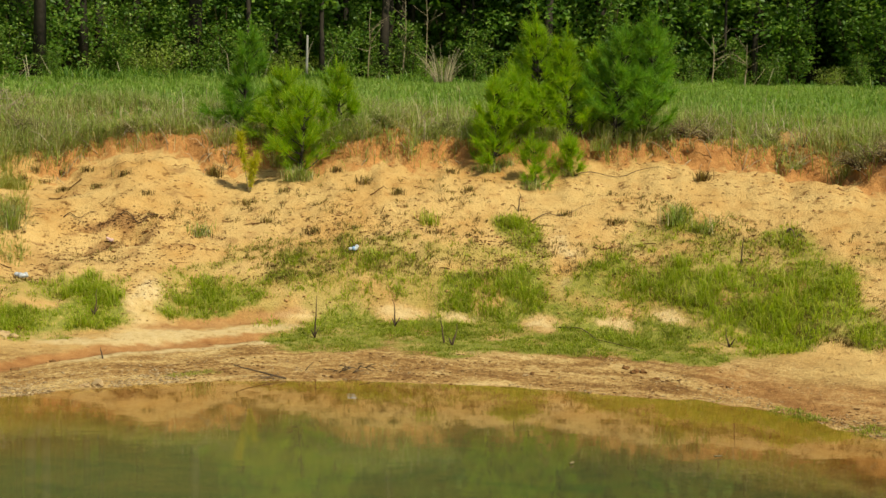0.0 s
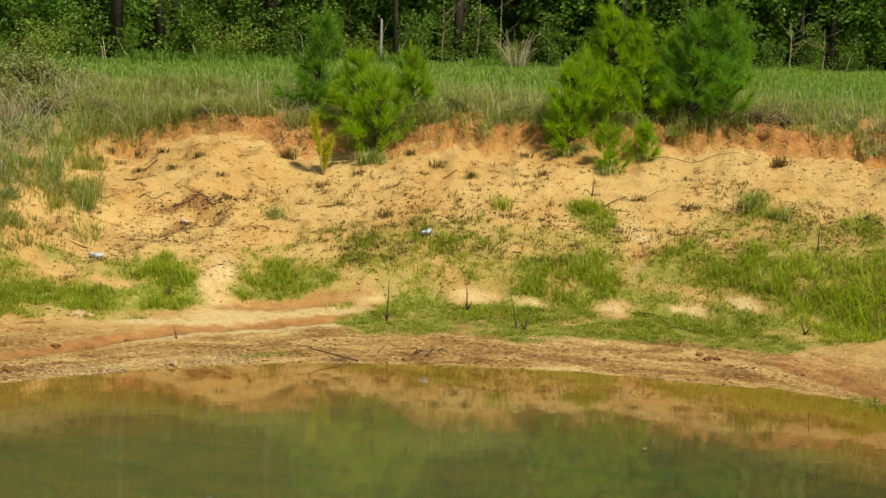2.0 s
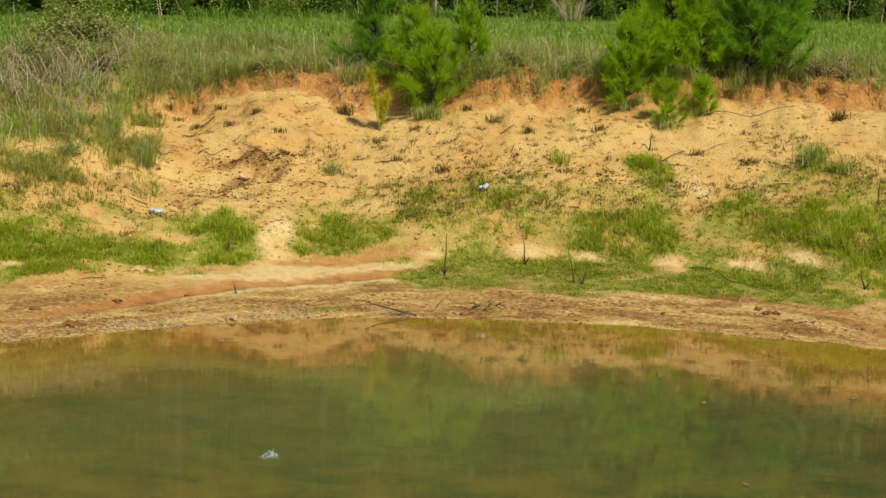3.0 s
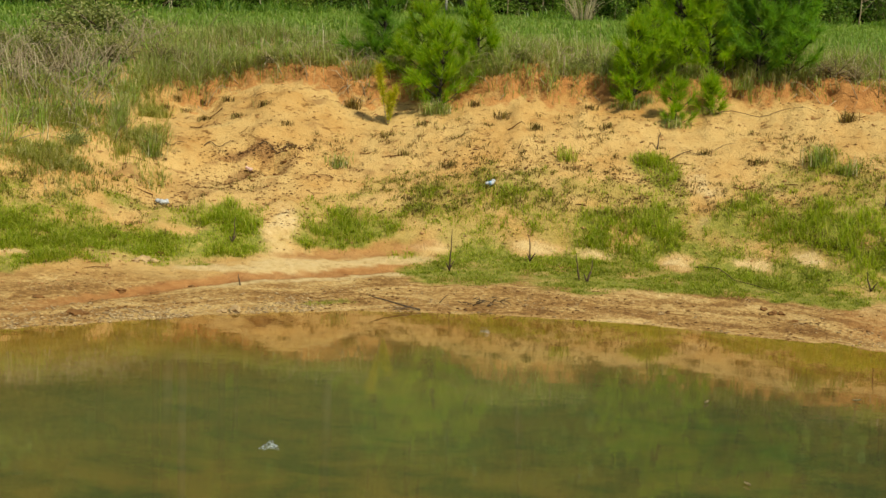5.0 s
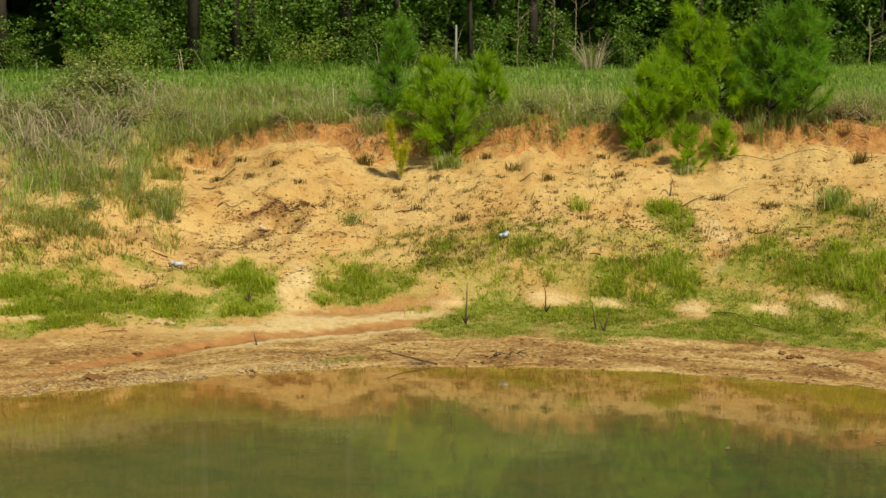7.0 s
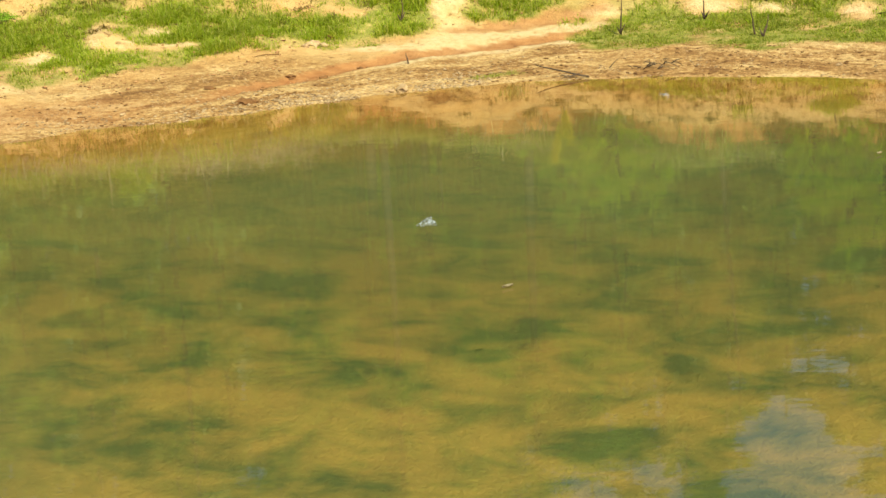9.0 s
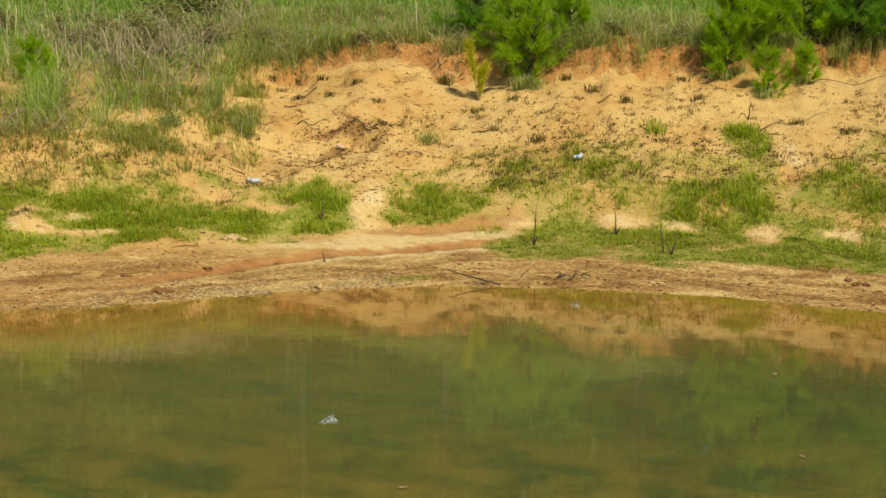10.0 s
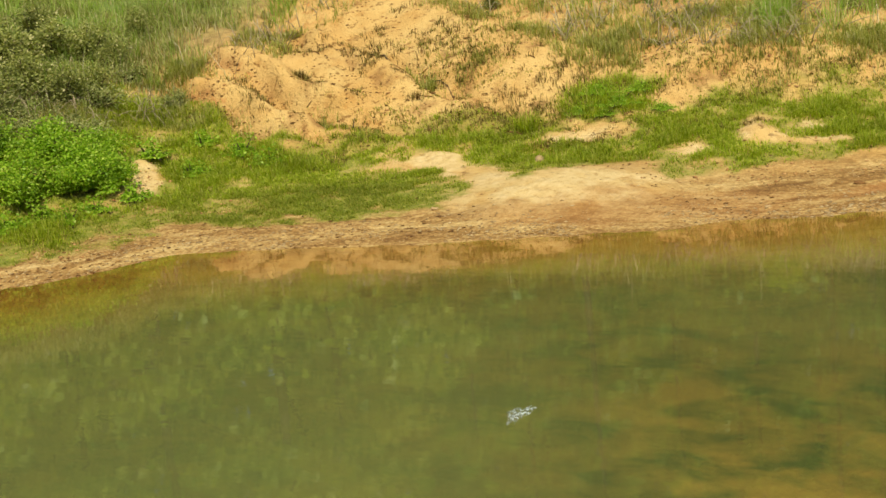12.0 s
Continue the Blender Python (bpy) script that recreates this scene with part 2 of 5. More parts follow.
LEAF_BRIGHT = leaf_material("bright_weed_leaves", [(0, (0.16, 0.29, 0.02)), (0.6, (0.29, 0.45, 0.035)), (1, (0.46, 0.56, 0.09))], 0.5, 0.45)
LEAF_TREE = leaf_material("broadleaf_tree_leaves", [(0, (0.06, 0.13, 0.02)), (0.6, (0.12, 0.23, 0.03)), (1, (0.24, 0.34, 0.06))], 0.45, 0.45)
LEAF_PALE = leaf_material("sunlit_pale_leaves", [(0, (0.18, 0.26, 0.045)), (1, (0.34, 0.40, 0.08))], 0.45, 0.45)
TANGLE = rough_material("dead_grey_brown_stems", (0.18, 0.13, 0.075), (0.48, 0.39, 0.25), 18, 0.9, 0.002, True)
LITTER = rough_material("dark_leaf_litter", (0.065, 0.027, 0.008), (0.21, 0.100, 0.032), 20, 0.95, 0.004, True)
SCRAPS = rough_material("brown_plant_scraps", (0.075, 0.033, 0.011), (0.24, 0.115, 0.040), 20, 0.95, 0.004, True)
CLOD = rough_material("dry_clay_clods", (0.24, 0.10, 0.035), (0.50, 0.30, 0.12), 12, 0.95, 0.01, True)
GRAVEL = rough_material("pale_shore_gravel", (0.15, 0.085, 0.035), (0.54, 0.39, 0.20), 30, 0.85, 0.004, True)
BARK = rough_material("grey_brown_bark", (0.020, 0.016, 0.011), (0.060, 0.046, 0.033), 9, 0.95, 0.03)
DEADWOOD = rough_material("dark_wet_deadwood", (0.030, 0.018, 0.009), (0.12, 0.078, 0.042), 25, 0.8, 0.005)
GREYWOOD = rough_material("weathered_post_wood", (0.20, 0.19, 0.17), (0.40, 0.38, 0.34), 14, 0.9, 0.01)
STONE = rough_material("pale_field_stone", (0.27, 0.17, 0.08), (0.50, 0.35, 0.17), 14, 0.9, 0.006)
PLASTIC = rough_material("crushed_white_plastic", (0.32, 0.33, 0.35), (0.50, 0.51, 0.52), 18, 0.35, 0.003)
def pale_patch_material():
    """Thin, holey whitish film through which the water shows."""
    m, nt, p, out = shader("thin_whitish_film")
    c = nt.nodes.new("ShaderNodeTexCoord").outputs["Object"]
    p.inputs["Base Color"].default_value = (0.42, 0.47, 0.48, 1)
    p.inputs["Roughness"].default_value = 0.5
    nt.links.new(ramp(nt, noise_at(nt, c, 55, 3, 0.6), (0.46, (0.02, 0.02, 0.02)), (0.62, (0.75, 0.75, 0.75))), p.inputs["Alpha"])
    return m


WHITISH_FILM = pale_patch_material()
BLUE = rough_material("faded_blue_print", (0.16, 0.27, 0.42), (0.34, 0.46, 0.60), 20, 0.4, 0.002)
PINK = rough_material("faded_pink_wrapper", (0.50, 0.30, 0.26), (0.68, 0.48, 0.42), 22, 0.5, 0.002)


# ---- mesh tools ----
rng = np.random.default_rng(7)


def mesh(name, verts, faces, material, smooth=False):
    """A mesh from arrays; faces is an array (n, 3) or (n, 4), or a list of such arrays."""
    faces = [np.asarray(f, int) for f in (faces if isinstance(faces, list) else [faces]) if len(f)]
    me = bpy.data.meshes.new(name)
    verts = np.asarray(verts, float)
    me.vertices.add(len(verts))
    me.vertices.foreach_set("co", verts.ravel())
    sizes = np.concatenate([np.full(len(f), f.shape[1]) for f in faces])
    me.loops.add(int(sizes.sum()))
    me.loops.foreach_set("vertex_index", np.concatenate([f.ravel() for f in faces]))
    me.polygons.add(len(sizes))
    me.polygons.foreach_set("loop_start", np.concatenate([[0], np.cumsum(sizes)[:-1]]))
    if smooth:
        me.polygons.foreach_set("use_smooth", np.ones(len(sizes), bool))
    me.materials.append(material)
    me.update(calc_edges=True)
    me.validate()
    return me


def part(name, data, parent, label=""):
    ob = new(name, data)
    ob.parent = parent
    return tagged(ob, label)


def thing(name, place, label, category, group="", kind="", data=None, turn=0.0, size=1.0):
    ob = new(name, data)
    ob.matrix_basis = Matrix.LocRotScale(place, Euler((0, 0, turn)), (size, size, size))
    return tagged(ob, label, category, group, kind)


class Build:
    """Collects vertices and faces of one mesh."""

    def __init__(self):
        self.v, self.f3, self.f4, self.n = [], [], [], 0

    def add(self, verts, tris=(), quads=()):
        self.v.append(np.asarray(verts, float))
        if len(tris):
            self.f3.append(np.asarray(tris) + self.n)
        if len(quads):
            self.f4.append(np.asarray(quads) + self.n)
        self.n += len(verts)

    def mesh(self, name, material, smooth=False):
        faces = ([np.concatenate(self.f3)] if self.f3 else []) + ([np.concatenate(self.f4)] if self.f4 else [])
        return mesh(name, np.concatenate(self.v), faces, material, smooth)


def unit(v):
    return v / np.maximum(np.linalg.norm(v, axis=-1, keepdims=True), 1e-9)


def tube(build, points, radii, sides=7, knobs=0.0):
    """A tapered, closed round limb along points."""
    points, radii = np.asarray(points, float), np.asarray(radii, float)
    along = unit(np.gradient(points, axis=0))
    side = unit(np.cross(along, np.array([0.31, 0.85, 0.42])))
    other = np.cross(along, side)
    a = np.arange(sides) * 2 * np.pi / sides
    r = radii[:, None] * (1 + knobs * rng.normal(size=(len(points), sides)))
    ring = points[:, None] + r[..., None] * (np.cos(a)[None, :, None] * side[:, None] + np.sin(a)[None, :, None] * other[:, None])
    n = len(points)
    i, j = np.meshgrid(np.arange(n - 1), np.arange(sides), indexing="ij")
    k = (j + 1) % sides
    quads = np.stack([i * sides + j, i * sides + k, (i + 1) * sides + k, (i + 1) * sides + j], -1).reshape(-1, 4)
    verts = np.concatenate([ring.reshape(-1, 3), points[:1], points[-1:]])
    jj = np.arange(sides)
    kk = (jj + 1) % sides
    caps = np.concatenate([np.stack([kk, jj, np.full(sides, n * sides)], 1),
                           np.stack([(n - 1) * sides + jj, (n - 1) * sides + kk, np.full(sides, n * sides + 1)], 1)])
    build.add(verts, caps, quads)


def blades(build, base, height, width, lean=0.5, droop=0.35, turn=None):
    """Grass blades: a bent, tapering strip each."""
    n = len(base)
    a = rng.uniform(0, 2 * np.pi, n) if turn is None else turn
    out = np.stack([np.cos(a), np.sin(a), np.zeros(n)], 1)
    b = a + rng.uniform(0.8, 2.3, n)
    side = np.stack([np.cos(b), np.sin(b), np.zeros(n)], 1) * (np.broadcast_to(width, n) / 2)[:, None]
    h = np.broadcast_to(height, n)[:, None]
    tilt = np.abs(rng.normal(0, lean, n))[:, None]
    up = np.array([0, 0, 1.0])
    mid = base + h * 0.55 * (up + out * tilt * 0.6)
    tip = base + h * (up * (1 - droop * tilt) + out * tilt * 1.25)
    low = base - up * 0.02
    v = np.stack([low - side, low + side, mid + side * 0.8, mid - side * 0.8, tip], 1).reshape(-1, 3)
    k = np.arange(n)[:, None] * 5
    build.add(v, k + np.array([[3, 2, 4]]), k + np.array([[0, 1, 2, 3]]))


def tufts(build, b, s, per, wide, height, width, lean=0.6):
    """Grass in clumps: the blades of each clump bend outwards from its middle."""
    n = len(b)
    m = n * per
    a = rng.uniform(0, 2 * np.pi, m)
    d = np.repeat(np.broadcast_to(wide, n), per) * np.abs(rng.normal(0, 0.6, m))
    x, y = bank_point(b, s)
    x, y = np.repeat(x, per) + d * np.cos(a), np.repeat(y, per) + d * np.sin(a)
    h = np.repeat(np.broadcast_to(height, n), per) * rng.uniform(0.45, 1.15, m)
    blades(build, np.stack([x, y, ground_z(x, y)], 1), h, width, lean, 0.4, a + rng.normal(0, 0.7, m))


def leaves(build, centre, size, up=0.5):
    """Leaves: a folded, pointed pair of triangles each."""
    n = len(centre)
    size = np.broadcast_to(size, n)[:, None] * rng.uniform(0.7, 1.3, (n, 1))
    d = unit(rng.normal(size=(n, 3)) * np.array([1, 1, 0.6]))
    normal = unit(rng.normal(size=(n, 3)) + np.array([0, 0, up * 2]))
    side = unit(np.cross(d, normal))
    fold = np.cross(side, d)
    v = np.stack([centre - d * size * 0.5, centre + side * size * 0.3 + fold * size * 0.08, centre + d * size * 0.5,
                  centre - side * size * 0.3 + fold * size * 0.08], 1).reshape(-1, 3)
    k = np.arange(n)[:, None] * 4
    build.add(v, np.concatenate([k + np.array([[0, 1, 2]]), k + np.array([[0, 2, 3]])]))


def needles(build, base, way, length, width):
    """Pine needles: a thin, long triangle each."""
    n = len(base)
    side = unit(np.cross(way, rng.normal(size=(n, 3)))) * width / 2
    length = np.broadcast_to(length, n)[:, None]
    v = np.stack([base - side, base + side, base + way * length + np.array([0, 0, -0.12]) * length * rng.uniform(0, 1, (n, 1))], 1).reshape(-1, 3)
    build.add(v, np.arange(n)[:, None] * 3 + np.array([[0, 1, 2]]))


def lumps(build, centre, size, flat=0.6, rough=0.25):
    """Small stones or clods: dented octahedron-like pebbles with twelve-odd faces each."""
    n = len(centre)
    a = np.arange(5) * 2 * np.pi / 5
    shape = np.concatenate([[[0, 0, 1]], np.stack([np.cos(a), np.sin(a), 0.25 * np.sin(2.3 * a)], 1), [[0, 0, -0.8]]])
    s = np.broadcast_to(size, n)[:, None, None] * (1 + rng.normal(0, rough, (n, 7, 1)))
    t = rng.uniform(0, 2 * np.pi, n)
    c, q = np.cos(t), np.sin(t)
    v = shape[None] * s * np.array([1, 1, flat])
    v[..., 0] *= rng.uniform(0.7, 1.5, (n, 1))
    x, y = v[..., 0] * c[:, None] - v[..., 1] * q[:, None], v[..., 0] * q[:, None] + v[..., 1] * c[:, None]
    v = np.stack([x, y, v[..., 2]], -1) + centre[:, None]
    i = np.arange(5)
    j = (i + 1) % 5
    tri = np.concatenate([np.stack([np.zeros(5, int), 1 + i, 1 + j], 1), np.stack([np.full(5, 6), 1 + j, 1 + i], 1)])
    build.add(v.reshape(-1, 3), (np.arange(n)[:, None, None] * 7 + tri[None]).reshape(-1, 3))


def lattice(x, y, seed):
    """Smooth value noise from 0 to 1."""
    def cell(i, j):
        h = np.sin(i * 127.1 + j * 311.7 + seed * 74.7) * 43758.5453
        return h - np.floor(h)
    i, j = np.floor(x), np.floor(y)
    f, g = x - i, y - j
    f, g = f * f * (3 - 2 * f), g * g * (3 - 2 * g)
    return (cell(i, j) * (1 - f) + cell(i + 1, j) * f) * (1 - g) + (cell(i, j + 1) * (1 - f) + cell(i + 1, j + 1) * f) * g


def clouds(x, y, seed):
    return (lattice(x, y, seed) + 0.5 * lattice(2.1 * x, 2.1 * y, seed + 1) + 0.25 * lattice(4.3 * x, 4.3 * y, seed + 2)) / 1.75


def step(lo, hi, x):
    f = np.clip((np.asarray(x, float) - lo) / (hi - lo), 0, 1)
    return f * f * (3 - 2 * f)

# ---- the lie of the land: pond shore and bank, by bearing (degrees, right of straight ahead) and metres inland ----
SHORE_BEARING = [-180, -90, -60, -43.6, -40, -37.8, -34.7, -30.7, -27, -23.5, -20, -15, -10, -6, -2.4, 2, 7.6, 11.6, 15.5, 18.5, 20.7, 30, 60, 90, 180]
SHORE_RADIUS = [15, 15, 15.6, 16.0, 16.25, 16.6, 16.4, 16.05, 15.87, 15.75, 15.68, 15.72, 16.1, 16.4, 16.8, 16.9, 16.62, 16.35, 15.7, 15.1, 14.95, 14.6, 14.5, 15, 15]
BANK = [  # bearing, then pairs: metres inland, height
    (-45, (0, 0), (1.0, .12), (2.2, .3), (4.0, 1.0), (6.0, 1.6), (8.5, 2.2), (10.5, 2.4)),
    (-33, (0, 0), (1.2, .12), (3.3, .3), (4.2, .55), (6.0, 1.35), (8.0, 2.05), (10.5, 2.4)),
    (-24, (0, 0), (1.5, .12), (2.6, .25), (4.0, .6), (5.0, 1.2), (7.0, 1.8), (9.0, 2.2), (10.5, 2.4)),
    (-17, (0, 0), (1.6, .13), (3.8, .6), (4.5, 1.2), (6.8, 1.8), (9.0, 2.2), (10.5, 2.4)),
    (-12, (0, 0), (1.8, .13), (3.4, .4), (4.3, .9), (5.2, 1.3), (7.0, 1.85), (8.5, 2.15), (10.5, 2.4)),
    (-8.5, (0, 0), (2.6, .13), (3.4, .45), (5.0, .75), (5.7, 1.1), (7.4, 1.85), (8.2, 2.1), (10.5, 2.4)),
    (-4, (0, 0), (2.5, .15), (3.5, .6), (4.6, 1.0), (5.5, 1.5), (6.4, 2.0), (7.0, 2.2), (10.5, 2.4)),
    (3, (0, 0), (2.4, .2), (3.4, .88), (4.2, 1.26), (5.2, 1.87), (6.0, 2.25), (6.8, 2.36), (10.5, 2.4)),
    (10, (0, 0), (2.4, .2), (3.75, .96), (5.0, 1.55), (6.05, 2.14), (6.8, 2.33), (10.5, 2.4)),
    (20, (0, 0), (2.9, .2), (4.6, 1.14), (6.0, 1.65), (7.0, 2.11), (7.8, 2.3), (10.5, 2.4)),
]


def shore(b):
    return np.interp(b, SHORE_BEARING, SHORE_RADIUS)


WATER_BEARING = [-40, -36, -30, -19.5, -18, -14.8, -12, -9, -5, -2, 2.5, 6, 8.6, 11.5, 13.6, 14.5, 16.4, 18.2, 20.7, 24]
WATER_INLAND = [.15, .08, -.06, -.07, .15, .1, .05, .08, .1, -.1, -.16, -.06, -.08, -.02, .26, .42, .6, .53, .1, 0]


def waterline(b):
    """Metres inland at which the water ends."""
    b = np.asarray(b, float)
    return np.interp(b, WATER_BEARING, WATER_INLAND) + 0.16 * (clouds(b * 0.9, b * 0, 95) - 0.5)


def bank_height(b, s):
    """Height of the land at bearing b, s metres inland of the shore (negative: the pond's bed)."""
    b, s = np.broadcast_arrays(np.asarray(b, float), np.asarray(s, float))
    w = waterline(b)
    s = np.where(s < w, s - w, np.where(s < 2.4, (s - w) * 2.4 / (2.4 - w), s))
    cols = np.stack([np.interp(s, [p[0] for p in row[1:]], [p[1] for p in row[1:]]) for row in BANK])
    at = np.interp(b, [row[0] for row in BANK], np.arange(len(BANK)))
    i = np.clip(at.astype(int), 0, len(BANK) - 2)
    f = at - i
    f = f * f * (3 - 2 * f)
    lo = np.take_along_axis(cols, i[None], 0)[0]
    hi = np.take_along_axis(cols, i[None] + 1, 0)[0]
    z = lo + (hi - lo) * f
    return np.where(s < 0, -np.minimum(.75, .09 * -s), z)


def bank_point(b, s):
    r = shore(b) + s
    return r * np.sin(np.radians(b)), r * np.cos(np.radians(b))


LIP_BEARING = [-50, -45, -40, -36.5, -34.5, -31, -28, -24, -20, -17, -13, -11, -10, -8, -6, -4, 0, 3, 6, 10, 15, 18, 20, 24]
LIP_INLAND = [4.0, 4.1, 4.3, 5.1, 6.0, 8.0, 7.6, 5.6, 4.9, 4.7, 4.6, 5.2, 7.0, 7.3, 7.4, 6.5, 5.7, 5.6, 5.8, 6.1, 6.5, 7.1, 6.8, 7.0]


def lip(b):
    """Metres inland at which the plants of the bank's top begin."""
    b = np.asarray(b, float)
    return np.interp(b, LIP_BEARING, LIP_INLAND) + 0.55 * (clouds(b * 1.0, b * 0, 91) - 0.5) + 0.35 * (clouds(b * 3.3, b * 0, 93) - 0.5) + 0.15 * step(-11, -9, b)


# sandy ridges (raised) and washed-out gullies (sunk) in the corner: bearing and metres inland of both ends, height, half width
SEAMS = [(-36.5, 5.3, -33.0, 4.35, 0.26, 0.16), (-35.7, 6.05, -31.6, 4.75, 0.28, 0.19), (-30.6, 6.1, -27.6, 4.75, -0.26, 0.1),
         (-36.4, 6.2, -32.2, 4.5, -0.18, 0.12), (-33.5, 7.0, -31.2, 5.9, -0.18, 0.12), (-32.6, 6.6, -29.6, 5.2, 0.15, 0.25), (-37.4, 5.4, -34.4, 4.3, -0.18, 0.16)]


def seam(b, s, b0, s0, b1, s1):
    """Distance from a wavering line over the slope."""
    u, u0, u1 = np.radians(b) * 21, math.radians(b0) * 21, math.radians(b1) * 21
    f = np.clip(((u - u0) * (u1 - u0) + (s - s0) * (s1 - s0)) / ((u1 - u0) ** 2 + (s1 - s0) ** 2), 0, 1)
    return np.hypot(u - u0 - f * (u1 - u0), s - s0 - f * (s1 - s0) + 0.12 * np.sin(f * 9 + b0))


def ridge(b, s):
    """How near a place is to the crest of a sandy ridge, 0 to 1."""
    return np.max([np.exp(-(seam(b, s, *line[:4]) / (1.3 * line[5])) ** 2) for line in SEAMS if line[4] > 0], axis=0)


def channel_line(b):
    """Metres inland of the rust-red runnel on the beach."""
    return np.interp(b, [-16, -12, -9.3, -7, 0.5], [0.5, 1.0, 1.40, 1.70, 1.77])


def ground_z(x, y):
    b, r = np.degrees(np.arctan2(x, y)), np.hypot(x, y)
    s = r - shore(b)
    z = bank_height(b, s)
    slope = step(2.2, 3.4, s) * (1 - step(0, 2.0, s - lip(b)))
    beach = step(0.0, 0.7, s) * (1 - step(9, 12, s))
    along = np.radians(b) * 18
    z = z + slope * ((clouds(x * 1.5, y * 1.5, 3) - 0.5) * 0.10 + (clouds(x * 5, y * 5, 5) - 0.5) * (0.09 - 0.04 * step(4, 9, b)) + (clouds(x * 13, y * 13, 15) - 0.5) * 0.035)
    z = z + beach * ((clouds(x * 2.2, y * 2.2, 9) - 0.5) * 0.05 + (clouds(x * 9, y * 9, 11) - 0.5) * 0.025)
    z = z + step(8, 12, s) * (clouds(x * 0.25, y * 0.25, 13) - 0.5) * 0.22
    # washed-out gullies in the sandy corner
    gully = np.abs(lattice(along * 1.3 + s * 0.95, s * 0.3, 21) - 0.5) * 2
    gully = np.clip(gully, 0, 1) ** 0.7
    corner = step(-39, -36, b) * (1 - step(-26, -22, b)) * step(3.4, 4.4, s) * (1 - step(7.5, 9, s))
    z = z + corner * (gully - 0.5) * 0.26
    for b0, s0, b1, s1, high, wide in SEAMS:
        z = z + high * np.exp(-(seam(b, s, b0, s0, b1, s1) / wide) ** 2)
    top = s - lip(b)
    z = z - step(-13, -9, b) * 0.22 * (1 - step(-0.14, 0.04, top)) * step(-1.5, -0.14, top)
    z = z + step(-10.5, -9, b) * (1 - step(-5, -3, b)) * slope * (clouds(x * 3.1, y * 3.1, 27) - 0.5) * 0.12
    # ledge and pocket washed out of the hollow, and the burrow under the turf
    hollow = step(-10, -9, b) * (1 - step(-5.6, -4.6, b))
    z = z + hollow * 0.10 * (step(5.42, 5.50, s + 0.25 * lattice(along * 2, s * 0, 4)) - step(5.5, 6.6, s))
    for pb, ps, deep, wide in ((-5.65, 4.84, 0.26, 0.12), (-5.3, 4.72, 0.16, 0.09), (-6.1, 4.95, 0.14, 0.09), (-13.1, 9.4, 0.4, 0.35), (-12.6, 9.5, 0.35, 0.3), (17.1, 7.05, 0.28, 0.22), (18.5, 7.15, 0.42, 0.28), (-8.9, 4.3, 0.07, 0.2), (-6.5, 4.3, 0.06, 0.2)):
        px, py = bank_point(pb, ps)
        z = z - deep * np.exp(-((x - px) ** 2 + (y - py) ** 2) / wide ** 2)
    z = z - 0.05 * np.exp(-((s - channel_line(b)) / 0.15) ** 2) * step(-16, -12, b) * (1 - step(-0.5, 1.2, b))
    # sandy mounds at the foot
    for pb, ps, high, wide in ((-5.4, 3.1, 0.08, 0.36), (8.6, 2.35, 0.06, 0.3), (10.2, 2.2, 0.05, 0.25), (3.1, 2.7, 0.03, 0.3), (-17.1, 2.75, 0.1, 0.25), (-25, 1.6, 0.13, 0.9), (-22.5, 1.5, 0.08, 0.7), (-7.5, 4.1, 0.12, 0.4)):
        px, py = bank_point(pb, ps)
        z = z + high * np.exp(-((x - px) ** 2 + (y - py) ** 2) / wide ** 2)
    # this side: the bank on which the camera stands
    near = np.clip(0.52 * (3.4 - y), -1, 1.8)
    return np.maximum(z, np.where(y < 5.5, near, -9))


def on_bank(b, s, lift=0.0):
    x, y = bank_point(b, s)
    return Vector((float(x), float(y), float(ground_z(np.float64(x), np.float64(y))) + lift))


def spots(b, s):
    x, y = bank_point(b, s)
    return np.stack([x, y, ground_z(x, y)], 1)


